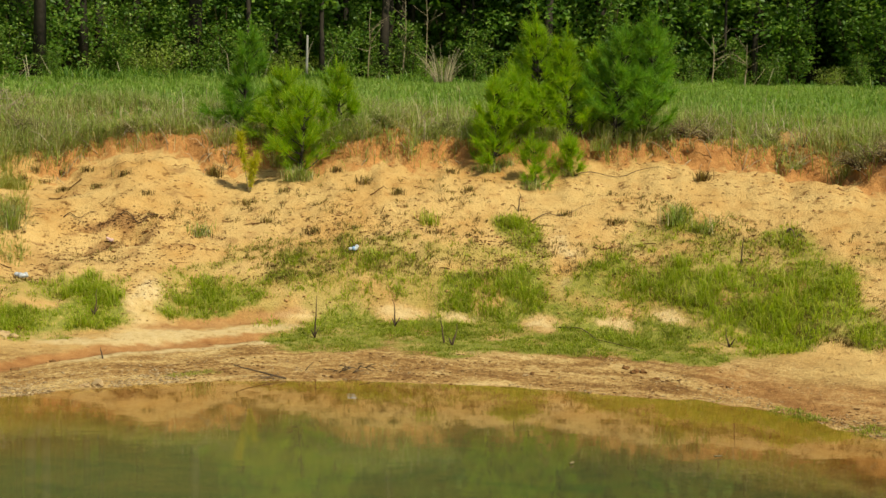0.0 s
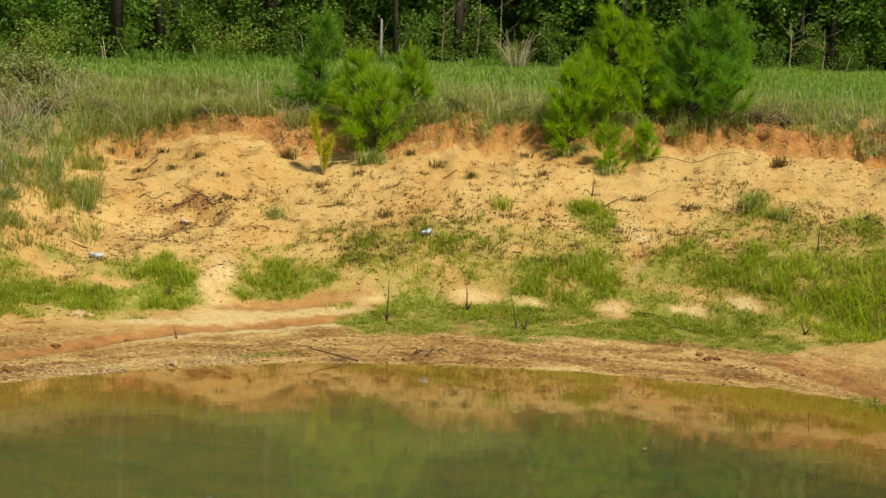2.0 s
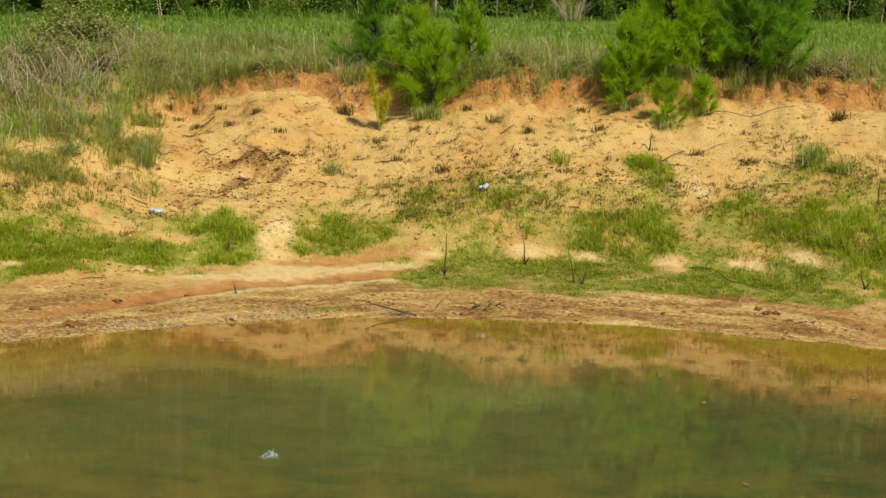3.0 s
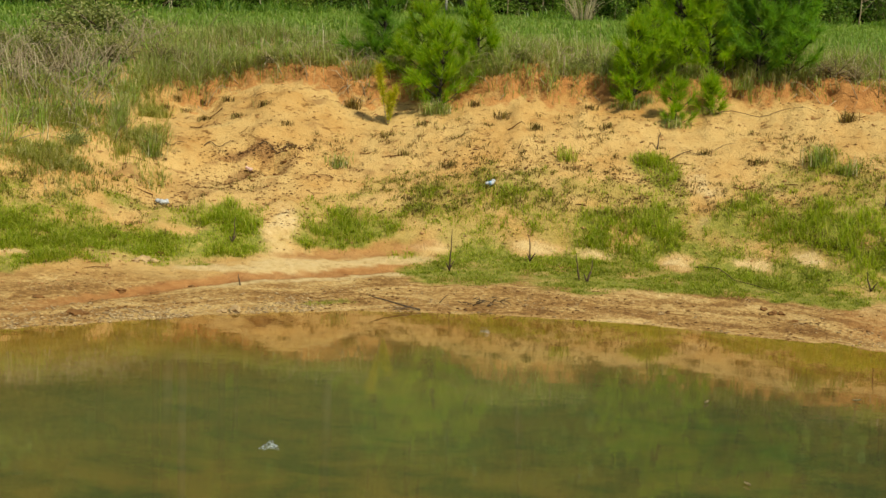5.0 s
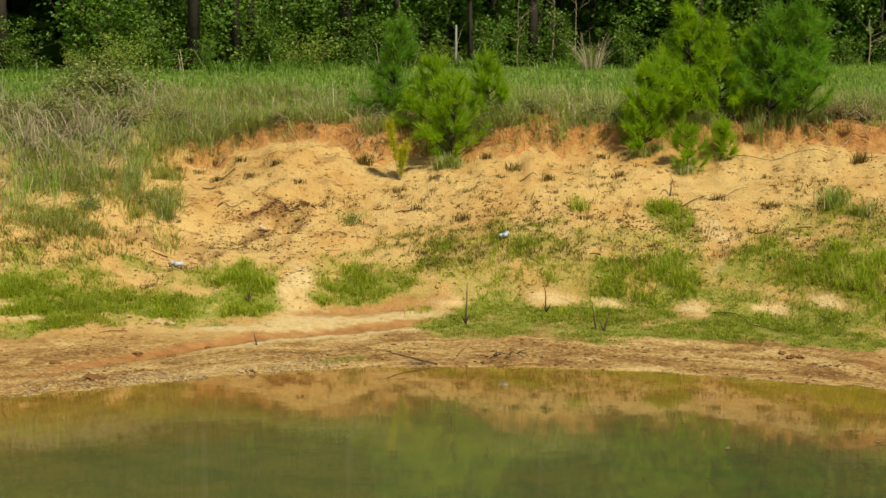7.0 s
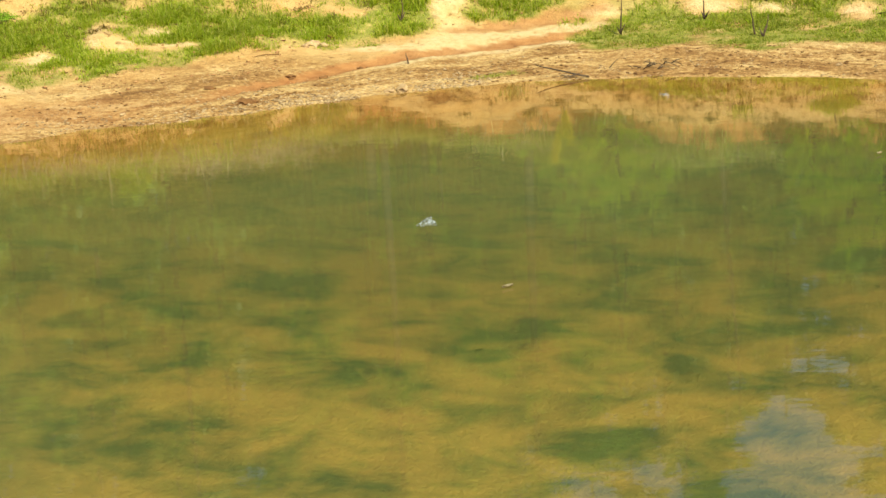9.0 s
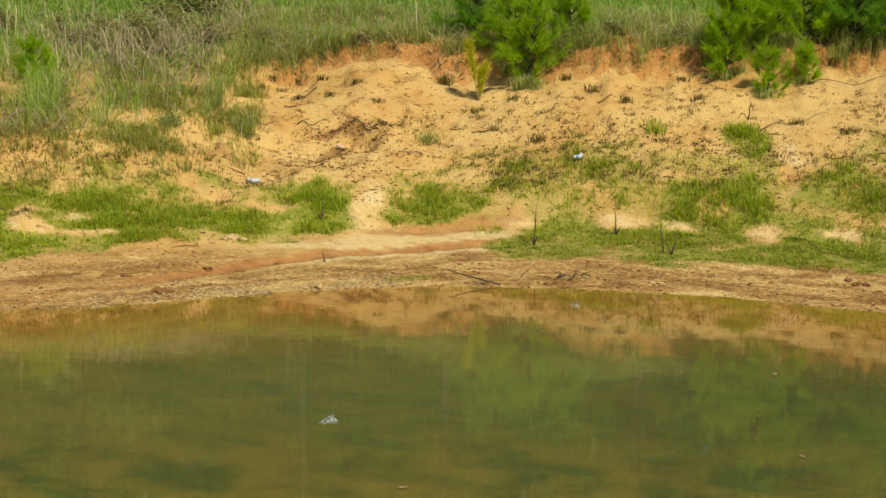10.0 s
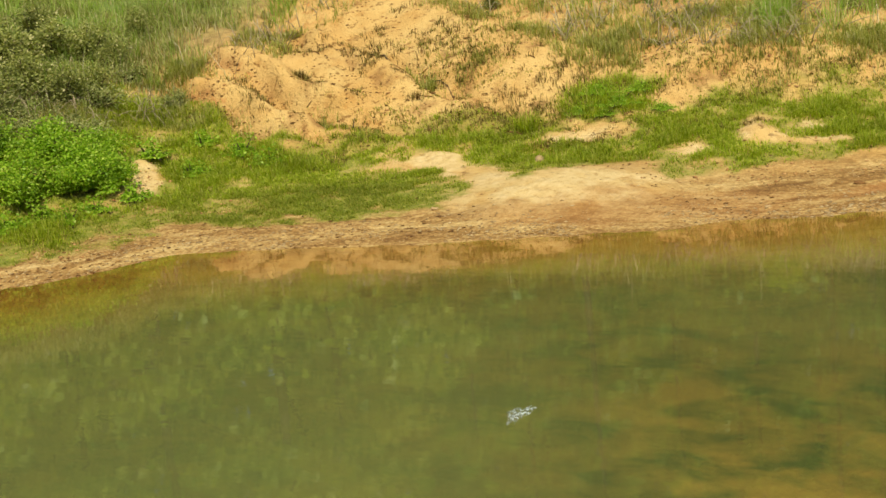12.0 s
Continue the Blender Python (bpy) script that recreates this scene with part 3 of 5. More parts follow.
# patches of green: bearing, metres inland, half width in degrees, half depth in metres, height of the blades, density
PATCHES = [(-7.7, 2.98, 2.4, .55, .17, 1.1), (-2.7, 2.95, 2.5, .48, .2, 1.3), (1.9, 3.07, 2.8, .6, .14, .3), (7.0, 2.97, 2.1, .42, .22, 1.1), (11.2, 3.19, 2.0, .48, .2, .8),
           (16.9, 3.4, 3.6, .85, .24, 1.2), (7.8, 4.05, .8, .3, .17, .8), (13.4, 4.5, .9, .45, .2, .7), (17.2, 4.6, 1.1, .5, .14, .6), (6, 2.8, 15, 1.1, .12, .35), (15, 4.2, 4.5, .5, .12, .4)]
PATCHES_SIDE = [(-17.2, 2.41, 2.1, .55, .14, .9), (-12.7, 3.0, 3.6, .85, .18, 1.1), (-8.0, 3.5, 1.3, .45, .18, .6), (-34.7, 3.5, 1.5, .7, .2, .9), (-23.9, 2.8, 1.8, .6, .17, 1),
                (-21.9, 4.1, 1.7, .35, .22, 1.1), (-14.4, 3.3, 1.6, .7, .17, .7), (-37.5, 3.4, 1.8, .9, .15, .6), (-14, 2.8, 8, 1.1, .12, .7), (-31, 3.6, 7.0, .7, .12, .6), (-37.6, 4.4, 1.2, .9, .14, .8), (-20, 3.1, 4, .8, .13, 1.0), 
                (-42, 2.2, 3.0, .9, .15, 1.0), (-39.2, 3.6, 1.6, 1.2, .18, .9), (-32, 3.0, 5.5, .7, .12, 1.0), (-26.5, 3.1, 3.2, .6, .14, 1.1), (-20.5, 2.6, 3.2, .5, .13, 1.0), (-36.5, 2.7, 3.0, .8, .13, 1.0), (-40, 5.2, 2.0, 1.0, .2, .7), (-36.3, 4.0, 2.2, .9, .14, 1.0), (-38.9, 4.3, 1.5, .8, .16, .9), (-34.6, 3.95, 1.5, .5, .13, .9)]
OLIVE_PATCHES = [(0.5, 3.5, 3.6, .5, .10, .8), (-1.5, 3.9, 2.0, .3, .08, .6), (4.6, 3.6, 2.2, .45, .10, .6), (10.2, 4.0, 2.6, .4, .08, .5), (15.2, 4.6, 2.6, .4, .09, .6), (-24, 3.6, 3.0, .6, .09, .6), (-15, 4.0, 3.0, .3, .08, .5), (-31, 4.2, 2.5, .6, .09, .6), (-29, 5.0, 3.0, .8, .09, .6), (-22, 4.9, 3.0, .5, .09, .7), (-18, 4.4, 3.0, .5, .09, .7), (-12, 4.3, 2.5, .5, .09, .6), (-26.5, 5.6, 3, .8, .10, .6)]
MATS = [(11.0, 2.55, 4.8, .38, .06, 1.3), (3.0, 2.15, 4.0, .45, .06, 1.3), (11.0, 2.1, 4.5, .4, .06, 1.2), (-33.6, 1.75, 4.0, .8, .06, 1.5), (-33, 2.6, 4.8, .8, .07, 1), (-38, 2.5, 2.8, .9, .08, .8), (-25, 2.2, 3, .8, .07, .9), (7.3, 1.75, 9.5, .75, .05, 1.3), (-30.9, 1.9, 5.6, 1.15, .06, 1), (-41.2, 1.6, 3.4, .9, .06, .9), (-19.5, 2.0, 1.6, .5, .06, .7), (17.5, 2.2, 4, .5, .06, .8), (-8.6, 2.7, 2.2, .4, .06, .5), (17.7, .55, .8, .18, .06, 1), (20.4, .35, .9, .15, .06, 1), (-3.4, .3, 1.2, .12, .05, .6)]


# bare sandy spots among the green: bearing, metres inland, half width in degrees, half depth in metres
BARE = [(-17.3, 2.85, .35, .3), (-16.3, 2.6, 1.3, .09), (-28.7, 3.05, .9, .17), (-27.2, 2.5, .9, .2), (-26.2, 2.0, .8, .28), (-5.3, 3.05, .6, .35), (8.6, 2.42, .6, .18), (-23.4, 1.35, 3.4, .55), (-29, 3.0, 1.6, .2), (4.0, 2.52, .9, .08), (13.2, 2.85, .6, .1), (-4.5, 2.1, 2.5, .35), (-38.6, 3.0, .6, .7), (9.4, 3.6, .5, .4), (0.2, 2.55, 1.0, .07), (5.6, 2.5, .8, .07), (11.5, 2.6, .9, .08), (-15.2, 3.0, .5, .3), (-13.6, 2.62, 1.6, .1), (-19.5, 2.6, .8, .17), (-22.9, 3.3, 1.8, .15)]


def bareness(b, s):
    along = np.radians(b) * 18
    ragged = 2.6 * (clouds(along * 3.4, s * 4.2, 68) - 0.5) + 1.4 * (clouds(along * 9, s * 9, 69) - 0.5)
    return sum(np.clip(np.exp(-np.hypot((b - qb) / eb, (s - qs) / es) ** 2 + np.clip(ragged, -2, 0.5)), 0, 1) for qb, qs, eb, es in BARE)


GREEN_BEARING = [-45, -36.4, -28.7, -26, -24, -20, -15, -11, -8.7, -7, -5.9, -4.7, -1.6, -0.6, 2.2, 5, 7.8, 11.7, 14.5, 16.2, 17.9, 20.5]
GREEN_INLAND = [.6, .88, 1.0, 1.1, 1.9, 1.6, 2.1, 2.3, 2.35, 2.5, 2.7, 2.72, 2.42, .95, 1.0, .85, 1.25, 1.45, 1.65, 2.3, 3.0, 3.2]


def cover(b, s, pb, ps, db, ds):
    """How far a place lies inside a patch with a ragged edge."""
    along = np.radians(b) * 18
    bare = bareness(b, s)
    if ps > 0.7:  # above the bare beach
        edge = np.interp(b, GREEN_BEARING, GREEN_INLAND) + 0.5 * (clouds(along * 2.2, s * 0, 73) - 0.5)
        bare = bare + 1.5 * np.clip((edge - s) / 0.2, 0, 1)
    bare = bare + 0.9 * ridge(b, s)
    return 1.3 - 2.2 * bare - np.hypot((b - pb) / db, (s - ps) / ds) ** 2 + 2.6 * (clouds(along * 1.9, s * 2.8, 61) - 0.5) + 1.3 * (clouds(along * 5, s * 5, 64) - 0.5)


# ---- ground ----
def build_ground():
    bearing = np.concatenate([np.arange(-180, -52, 4), np.arange(-52, 27, 0.16), np.arange(27, 180, 4.25)])
    radius = np.concatenate([[0.05], np.arange(0.8, 13.6, 0.8), np.arange(13.7, 25.5, 0.065), np.arange(25.6, 60, 1.1), 61 * 1.16 ** np.arange(0, 28)])
    bb, rr = np.meshgrid(bearing, radius)
    x, y = rr * np.sin(np.radians(bb)), rr * np.cos(np.radians(bb))
    z = ground_z(x, y)
    m, n = rr.shape
    i, j = np.meshgrid(np.arange(m - 1), np.arange(n), indexing="ij")
    k = (j + 1) % n
    quads = np.stack([i * n + j, (i + 1) * n + j, (i + 1) * n + k, i * n + k], -1).reshape(-1, 4)[:, ::-1]
    me = mesh("ground", np.stack([x, y, z], -1).reshape(-1, 3), quads, GROUND, True)
    s = rr - shore(bb)
    top = s - lip(bb)
    flow = me.attributes.new("bank", "FLOAT_VECTOR", "POINT")
    flow.data.foreach_set("vector", np.stack([np.radians(bb) * 18, s, z], -1).ravel())
    red = (0.97 - 0.5 * (1 - step(-10, -7.5, bb))) * step(-0.8, 0.15, top) - 0.55 + 0.5 * np.exp(-((bb + 15.5) / 1.4) ** 2 - ((s - 7.4) / 0.6) ** 2) + 0.07 * np.exp(-((bb + 21) / 5) ** 2) * step(3.5, 4.5, s) + 0.15 * step(12, 16, bb) * step(5.5, 6.8, s) + 0.22 * np.exp(-((bb + 29) / 3.6) ** 2 - ((s - 5.3) / 1.4) ** 2)
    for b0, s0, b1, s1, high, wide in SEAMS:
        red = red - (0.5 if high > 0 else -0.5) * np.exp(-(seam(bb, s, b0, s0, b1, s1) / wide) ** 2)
    damp = (1 - step(1.3, 3.0, s + 0.9 * (clouds(x * 0.8, y * 1.6, 17) - 0.5)))
    damp = damp * (1 - 0.75 * np.exp(-((bb + 25) / 4.5) ** 2 - ((s - 1.8) / 0.6) ** 2)) * (1 - 0.85 * np.exp(-((bb + 5) / 5) ** 4 - ((s - 2.15) / 0.3) ** 2)) * (1 - 0.85 * np.clip(bareness(bb, s) * 1.5, 0, 1))
    spur = step(-36, -33, bb) * (1 - step(-11, -9, bb))
    turf = np.maximum(step(0.2 + 0.3 * spur, 1.6 + 1.2 * spur, top + 0.8 * (clouds(x * 1.8, y * 1.8, 19) - 0.5)), (1 - step(2, 5, y)) * (s < -2))
    bed = 1 - step(-2.8, -0.7, s + 0.8 * (clouds(x * 1.4, y * 1.4, 8) - 0.5))
    bed = bed * (z < 0.05)
    film = np.zeros_like(s)
    for pb, ps, db, ds, high, dense in PATCHES + PATCHES_SIDE + MATS:
        film = np.maximum(film, step(-0.25, 0.75, cover(bb, s, pb, ps, db, ds)) * min(1, 0.15 + 0.95 * dense) * 0.92 * step(0.24, 0.46, clouds(x * 2.6, y * 2.6, 67)))
    me.attributes.new("moss", "FLOAT", "POINT").data.foreach_set("value", (film * (s > waterline(bb) + 0.12)).ravel())
    waver = 0.3 * (clouds(x * 1.9, y * 1.9, 6) - 0.5) + 0.16 * (clouds(x * 7, y * 7, 7) - 0.5)
    channel = step(0.0, 0.5, 1 - ((s - channel_line(bb) + waver) / 0.24) ** 2) * step(-16, -11, bb) * (1 - step(-0.6, 1.0, bb))
    channel = np.maximum(channel, 0.8 * step(0.0, 0.6, 1 - ((s - 2.5 + waver) / 0.17) ** 2 - ((bb + 2.6) / 3.2) ** 4))
    channel = np.maximum(channel, 0.45 * step(0.0, 0.9, 1 - ((s - 0.7 + 2 * waver) / 0.6) ** 2 - ((bb + 21) / 6.5) ** 4))
    channel = np.maximum(channel, 0.5 * step(0.0, 0.9, 1 - ((s - 1.25 + 2 * waver) / 0.8) ** 2 - ((bb - 18.5) / 5) ** 4))
    under = waterline(bb) - s
    channel = np.maximum(channel, 0.75 * step(0.0, 0.2, under) * (1 - step(1.0, 2.6, under + 0.8 * (clouds(x * 1.4, y * 1.4, 8) - 0.5))))
    me.attributes.new("channel", "FLOAT", "POINT").data.foreach_set("value", (0.85 * channel).ravel())
    crust = step(0.0, 0.6, 1 - ((s - 2.13 + 1.4 * waver) / 0.24) ** 2 - ((bb + 4.4) / 4.9) ** 4)
    crust = np.maximum(crust, step(0.0, 0.6, 1 - ((s - channel_line(bb) + 0.31 + 0.5 * waver) / 0.09) ** 2 - ((bb + 4) / 4.6) ** 4))
    crust = np.maximum(crust, np.clip(1.3 * bareness(bb, s), 0, 1) * step(0.3, 0.5, clouds(x * 2.5, y * 2.5, 38)))
    crust = crust * (1 - 0.8 * channel)
    me.attributes.new("crust", "FLOAT", "POINT").data.foreach_set("value", (0.75 * crust * (s > waterline(bb) + 0.1)).ravel())
    along = np.radians(bb) * 18
    # dark soil plus painted overhang shade along ledge, hollow and gullies
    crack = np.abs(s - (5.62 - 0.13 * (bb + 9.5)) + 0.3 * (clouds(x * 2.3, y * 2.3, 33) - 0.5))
    dark_soil_shade = step(0.0, 0.5, 1 - (crack / 0.1) ** 2) * step(-10.6, -9.6, bb) * (1 - step(-4.8, -3.8, bb)) * step(0.44, 0.56, clouds(along * 2.1, s * 2, 34))
    dark_soil_shade = np.maximum(dark_soil_shade, 0.9 * step(0.57, 0.66, clouds(along * 3.4, s * 4.6, 35)) * np.exp(-((bb + 6.2) / 2.6) ** 2 - ((s - 4.75) / 0.55) ** 2))
    dark_soil_shade = np.maximum(dark_soil_shade, 0.7 * step(0.66, 0.74, clouds(along * 4.0, s * 5.2, 36)) * (1 - 0.8 * step(-4, 2, bb)) * step(3.6, 4.2, s) * (1 - step(-0.6, 0.2, top)))
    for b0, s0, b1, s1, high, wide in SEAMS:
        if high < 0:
            dark_soil_shade = np.maximum(dark_soil_shade, np.exp(-(seam(bb, s, b0, s0, b1, s1) / (0.5 * wide)) ** 2) * step(0.36, 0.5, clouds(along * 2.6, s * 2.6, 37)))
    me.attributes.new("dark_soil_shade", "FLOAT", "POINT").data.foreach_set("value", (0.8 * dark_soil_shade).ravel())
    me.attributes.new("sward", "FLOAT", "POINT").data.foreach_set("value", step(1.2, 3.5, top).ravel())
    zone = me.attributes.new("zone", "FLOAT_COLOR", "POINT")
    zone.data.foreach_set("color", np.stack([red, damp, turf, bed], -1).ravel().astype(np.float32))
    return thing("ground", (0, 0, 0), "orange sandy clay bank rising from the pond to a grassy meadow", "ground", kind="structure", data=me)


build_ground()


def build_water():
    bearing, radius = np.arange(-180, 180, 2.0), np.concatenate([[0.05], np.arange(1, 13, 1.0), np.arange(13, 19.1, 0.25)])
    bb, rr = np.meshgrid(bearing, radius)
    x, y = rr * np.sin(np.radians(bb)), rr * np.cos(np.radians(bb))
    m, n = rr.shape
    i, j = np.meshgrid(np.arange(m - 1), np.arange(n), indexing="ij")
    k = (j + 1) % n
    quads = np.stack([i * n + j, (i + 1) * n + j, (i + 1) * n + k, i * n + k], -1).reshape(-1, 4)[:, ::-1]
    me = mesh("water", np.stack([x, y, 0 * x], -1).reshape(-1, 3), quads, WATER, True)
    s = rr - shore(bb)
    # besides real turbidity, extra silt far left imitates the thicket's lighter reflection
    murk = 0.09 + 0.06 * step(0.5, 2.5, -s) + (0.54 + 0.16 * (1 - step(-32, -18, bb))) * step(0.2, 3.6, -s) * np.maximum(step(8.0, 13.5, y), 0.85 * (1 - step(-26, -14, bb)))
    me.attributes.new("murk", "FLOAT", "POINT").data.foreach_set("value", murk.ravel())
    # mask of the painted dark reflection: silt colour only, not transparency
    me.attributes.new("water_tone", "FLOAT", "POINT").data.foreach_set("value", (step(-2, 12, bb) * step(9.5, 12, y) * (1 - step(60, 90, bb))).ravel())
    thing("water", (0, 0, 0), "still greenish brown pond water mirroring the bank", "pond", kind="structure", data=me)


build_water()


# ---- the woods beyond the meadow ----
def wood_edge(b):
    return np.interp(b, [-50, -30, -10, 5, 20, 40], [36, 38, 40, 46, 50, 50])


def far(b, r):
    x, y = r * math.sin(math.radians(b)), r * math.cos(math.radians(b))
    return Vector((x, y, float(ground_z(np.float64(x), np.float64(y)))))


def tree_meshes(height, girth, crown_from, crown_wide, leaf, count, material, bend=0.3):
    """A trunk with limbs, and a ragged crown of leaves round the limbs' ends."""
    wood, crown = Build(), Build()
    t = np.linspace(0, 1, 9)
    wob = np.cumsum(rng.normal(0, bend * 0.25, (9, 2)), 0) * t[:, None]
    stem = np.stack([wob[:, 0], wob[:, 1], t * height * 0.96], 1)
    tube(wood, stem, girth * (1.0 - 0.85 * t) * np.where(t < 0.02, 1.35, 1), 9, 0.04)
    spread = []
    for k in range(17):
        f = crown_from + (0.97 - crown_from) * (k + rng.uniform(0, 0.8)) / 17
        start = np.array([np.interp(f, t, stem[:, c]) for c in range(3)])
        a = k * 2.4 + rng.uniform(-0.5, 0.5)
        long = crown_wide * (1.05 - 0.75 * (f - crown_from) / (1 - crown_from)) * rng.uniform(0.6, 1.15)
        rise = rng.uniform(0.05, 0.6)
        way = np.array([math.cos(a), math.sin(a), rise])
        q = np.linspace(0, 1, 5)[:, None]
        limb = start + way * q * long + np.array([0, 0, -0.12]) * long * q ** 2 + np.cumsum(rng.normal(0, 0.04 * long, (5, 3)), 0) * q
        tube(wood, limb, girth * 0.32 * (1 - f * 0.6) * (1.05 - q[:, 0]), 5)
        for q1 in (0.45, 0.7, 0.9, 1.0):
            spread.append((start + (limb[-1] - start) * q1 + rng.normal(0, 0.12 * long, 3), 0.33 * long * rng.uniform(0.7, 1.3)))
    per = max(4, count // len(spread))
    for c, w in spread:
        p = c + unit(rng.normal(size=(per, 3))) * (w * rng.uniform(0.15, 1, (per, 1)) ** 0.6) * np.array([1, 1, 0.62])
        leaves(crown, p, leaf)
    return wood.mesh("trunk", BARK, True), crown.mesh("crown", material)


def tree(name, place, meshes, label, category="tree", turn=0.0, size=1.0, group="trees of the woods"):
    ob = thing(name, place, label, category, group, turn=turn, size=size)
    part("trunk", meshes[0], ob)
    part("crown", meshes[1], ob)
    return ob


def needle_crown(height, girth, crown_from, crown_wide, tufts):
    """A tall pine: bare trunk, and limbs with brushes of needles."""
    wood, crown = Build(), Build()
    t = np.linspace(0, 1, 8)
    stem = np.stack([np.cumsum(rng.normal(0, 0.05, 8)), np.cumsum(rng.normal(0, 0.05, 8)), t * height], 1)
    tube(wood, stem, girth * (1 - 0.8 * t) * np.where(t < 0.02, 1.2, 1), 9, 0.05)
    for k in range(tufts):
        f = crown_from + (1 - crown_from) * rng.uniform(0, 1)
        start = np.array([np.interp(f, t, stem[:, c]) for c in range(3)])
        a = rng.uniform(0, 6.28)
        long = crown_wide * (1.1 - 0.8 * (f - crown_from) / (1 - crown_from)) * rng.uniform(0.5, 1.1)
        end = start + np.array([math.cos(a) * long, math.sin(a) * long, long * rng.uniform(-0.1, 0.5)])
        tube(wood, np.linspace(start, end, 3), [girth * 0.22, girth * 0.12, 0.012], 4)
        for q in (0.55, 0.8, 1.0):
            c = start + (end - start) * q
            w = unit(rng.normal(size=(26, 3)) + unit(end - start) * 0.7)
            needles(crown, c + rng.normal(0, 0.12, (26, 3)), w, rng.uniform(0.35, 0.6, 26), 0.07)
    return wood.mesh("trunk", BARK, True), crown.mesh("crown", NEEDLE_DARK)


BROAD = [tree_meshes(19 + 2 * k, 0.20 + 0.04 * k, 0.14 + 0.06 * k, 4.2 + 0.5 * k, 0.40, 3600, LEAF_TREE) for k in range(3)]
PALE = [tree_meshes(12.5 + 1.5 * k, 0.18, 0.10, 3.8, 0.30, 4200, LEAF_PALE) for k in range(2)]
SLIM = [tree_meshes(9 + 3 * k, 0.075 + 0.02 * k, 0.22, 1.9, 0.22, 1500, LEAF_TREE, 0.5) for k in range(3)]
PINES = [needle_crown(21 + 2 * k, 0.135 + 0.03 * k, 0.38, 3.0, 130) for k in range(2)]

BROAD_LABEL = "tall broadleaf tree with dark trunk and dense green crown"
for b in (-9.6, -9.05, -8.65, -8.2, -7.75, -7.3, -6.75, -5.5, -3.4):
    tree("pine_tree", far(b, wood_edge(b) + rng.uniform(1.5, 9)), PINES[rng.integers(2)], "tall pine with a bare dark straight trunk at the wood's edge",
         "pine tree", rng.uniform(0, 6.28), rng.uniform(0.75, 1.15))
for b in np.arange(-3, 27, 1.35):
    tree("broadleaf_tree", far(b + rng.uniform(-0.5, 0.5), wood_edge(b) + rng.uniform(3, 8)), BROAD[rng.integers(3)], BROAD_LABEL,
         turn=rng.uniform(0, 6.28), size=rng.uniform(0.8, 1.1) - 0.15 * math.exp(-((b - 5.8) / 2.6) ** 2))
for b in np.arange(-31, 40, 2.3):
    tree("broadleaf_tree", far(b + rng.uniform(-0.8, 0.8), wood_edge(b) + rng.uniform(14, 26)), BROAD[rng.integers(3)], BROAD_LABEL,
         turn=rng.uniform(0, 6.28), size=rng.uniform(0.9, 1.2))
for b in np.arange(-30, -11, 2.6):
    tree("broadleaf_tree", far(b + rng.uniform(-0.8, 0.8), wood_edge(b) + rng.uniform(6, 12)), BROAD[rng.integers(3)], BROAD_LABEL,
         turn=rng.uniform(0, 6.28), size=rng.uniform(0.6, 0.85))
for b in np.arange(-58, -31, 3.1):
    tree("broadleaf_tree", far(b + rng.uniform(-0.8, 0.8), wood_edge(b) + rng.uniform(-2, 4)), PALE[rng.integers(2)],
         "pale green leafy tree standing in full sun", turn=rng.uniform(0, 6.28), size=rng.uniform(0.85, 1.15))
for b in np.concatenate([np.arange(-1.5, 9, 0.48), np.arange(9, 23, 1.1)]):
    tree("slim_tree", far(b + rng.uniform(-0.25, 0.25), wood_edge(b) + rng.uniform(0.8, 6)), SLIM[rng.integers(3)],
         "slim young tree with thin grey trunk in the undergrowth", "tree", rng.uniform(0, 6.28), rng.uniform(0.7, 1.1), "young trees of the undergrowth")


def shrub_meshes(high, wide, leaf, count, material):
    wood, crown = Build(), Build()
    for k in range(17):
        a, lean = rng.uniform(0, 6.28), rng.uniform(0.1, 0.8)
        q = np.linspace(0, 1, 5)[:, None]
        way = np.array([math.cos(a) * wide * lean, math.sin(a) * wide * lean, high * rng.uniform(0.35, 1.05)])
        stem = way * q + np.array([0, 0, -0.3]) * lean * q ** 2 + np.array([0.012 * math.cos(a), 0.012 * math.sin(a), -0.03])
        tube(wood, stem, 0.018 * (1.15 - q[:, 0]), 4)
        per = count // 51
        for q1 in (0.35, 0.68, 1.0):
            c = way * q1 + np.array([0, 0, -0.3]) * lean * q1 ** 2
            p = c + unit(rng.normal(size=(per, 3))) * (0.27 * wide * rng.uniform(0.1, 1, (per, 1)) ** 0.5) * np.array([1, 1, 0.7])
            p[:, 2] = np.maximum(p[:, 2], 0.03)
            leaves(crown, p, leaf, 0.7)
    return wood.mesh("woody_base", DEADWOOD), crown.mesh("crown", material)


def shrub(name, place, meshes, label, group="", turn=0.0, size=1.0):
    ob = thing(name, place, label, "shrub", group, turn=turn, size=size)
    part("woody_base", meshes[0], ob)
    part("crown", meshes[1], ob)
    return ob


SHRUBS = [shrub_meshes(1.5, 1.2, 0.085, 2100, LEAF_SHRUB), shrub_meshes(1.1, 1.5, 0.075, 2100, LEAF_PALE), shrub_meshes(2.1, 1.3, 0.095, 2200, LEAF_SHRUB),
          shrub_meshes(2.6, 1.5, 0.13, 1800, LEAF_TREE), shrub_meshes(2.4, 1.8, 0.13, 1800, LEAF_PALE)]
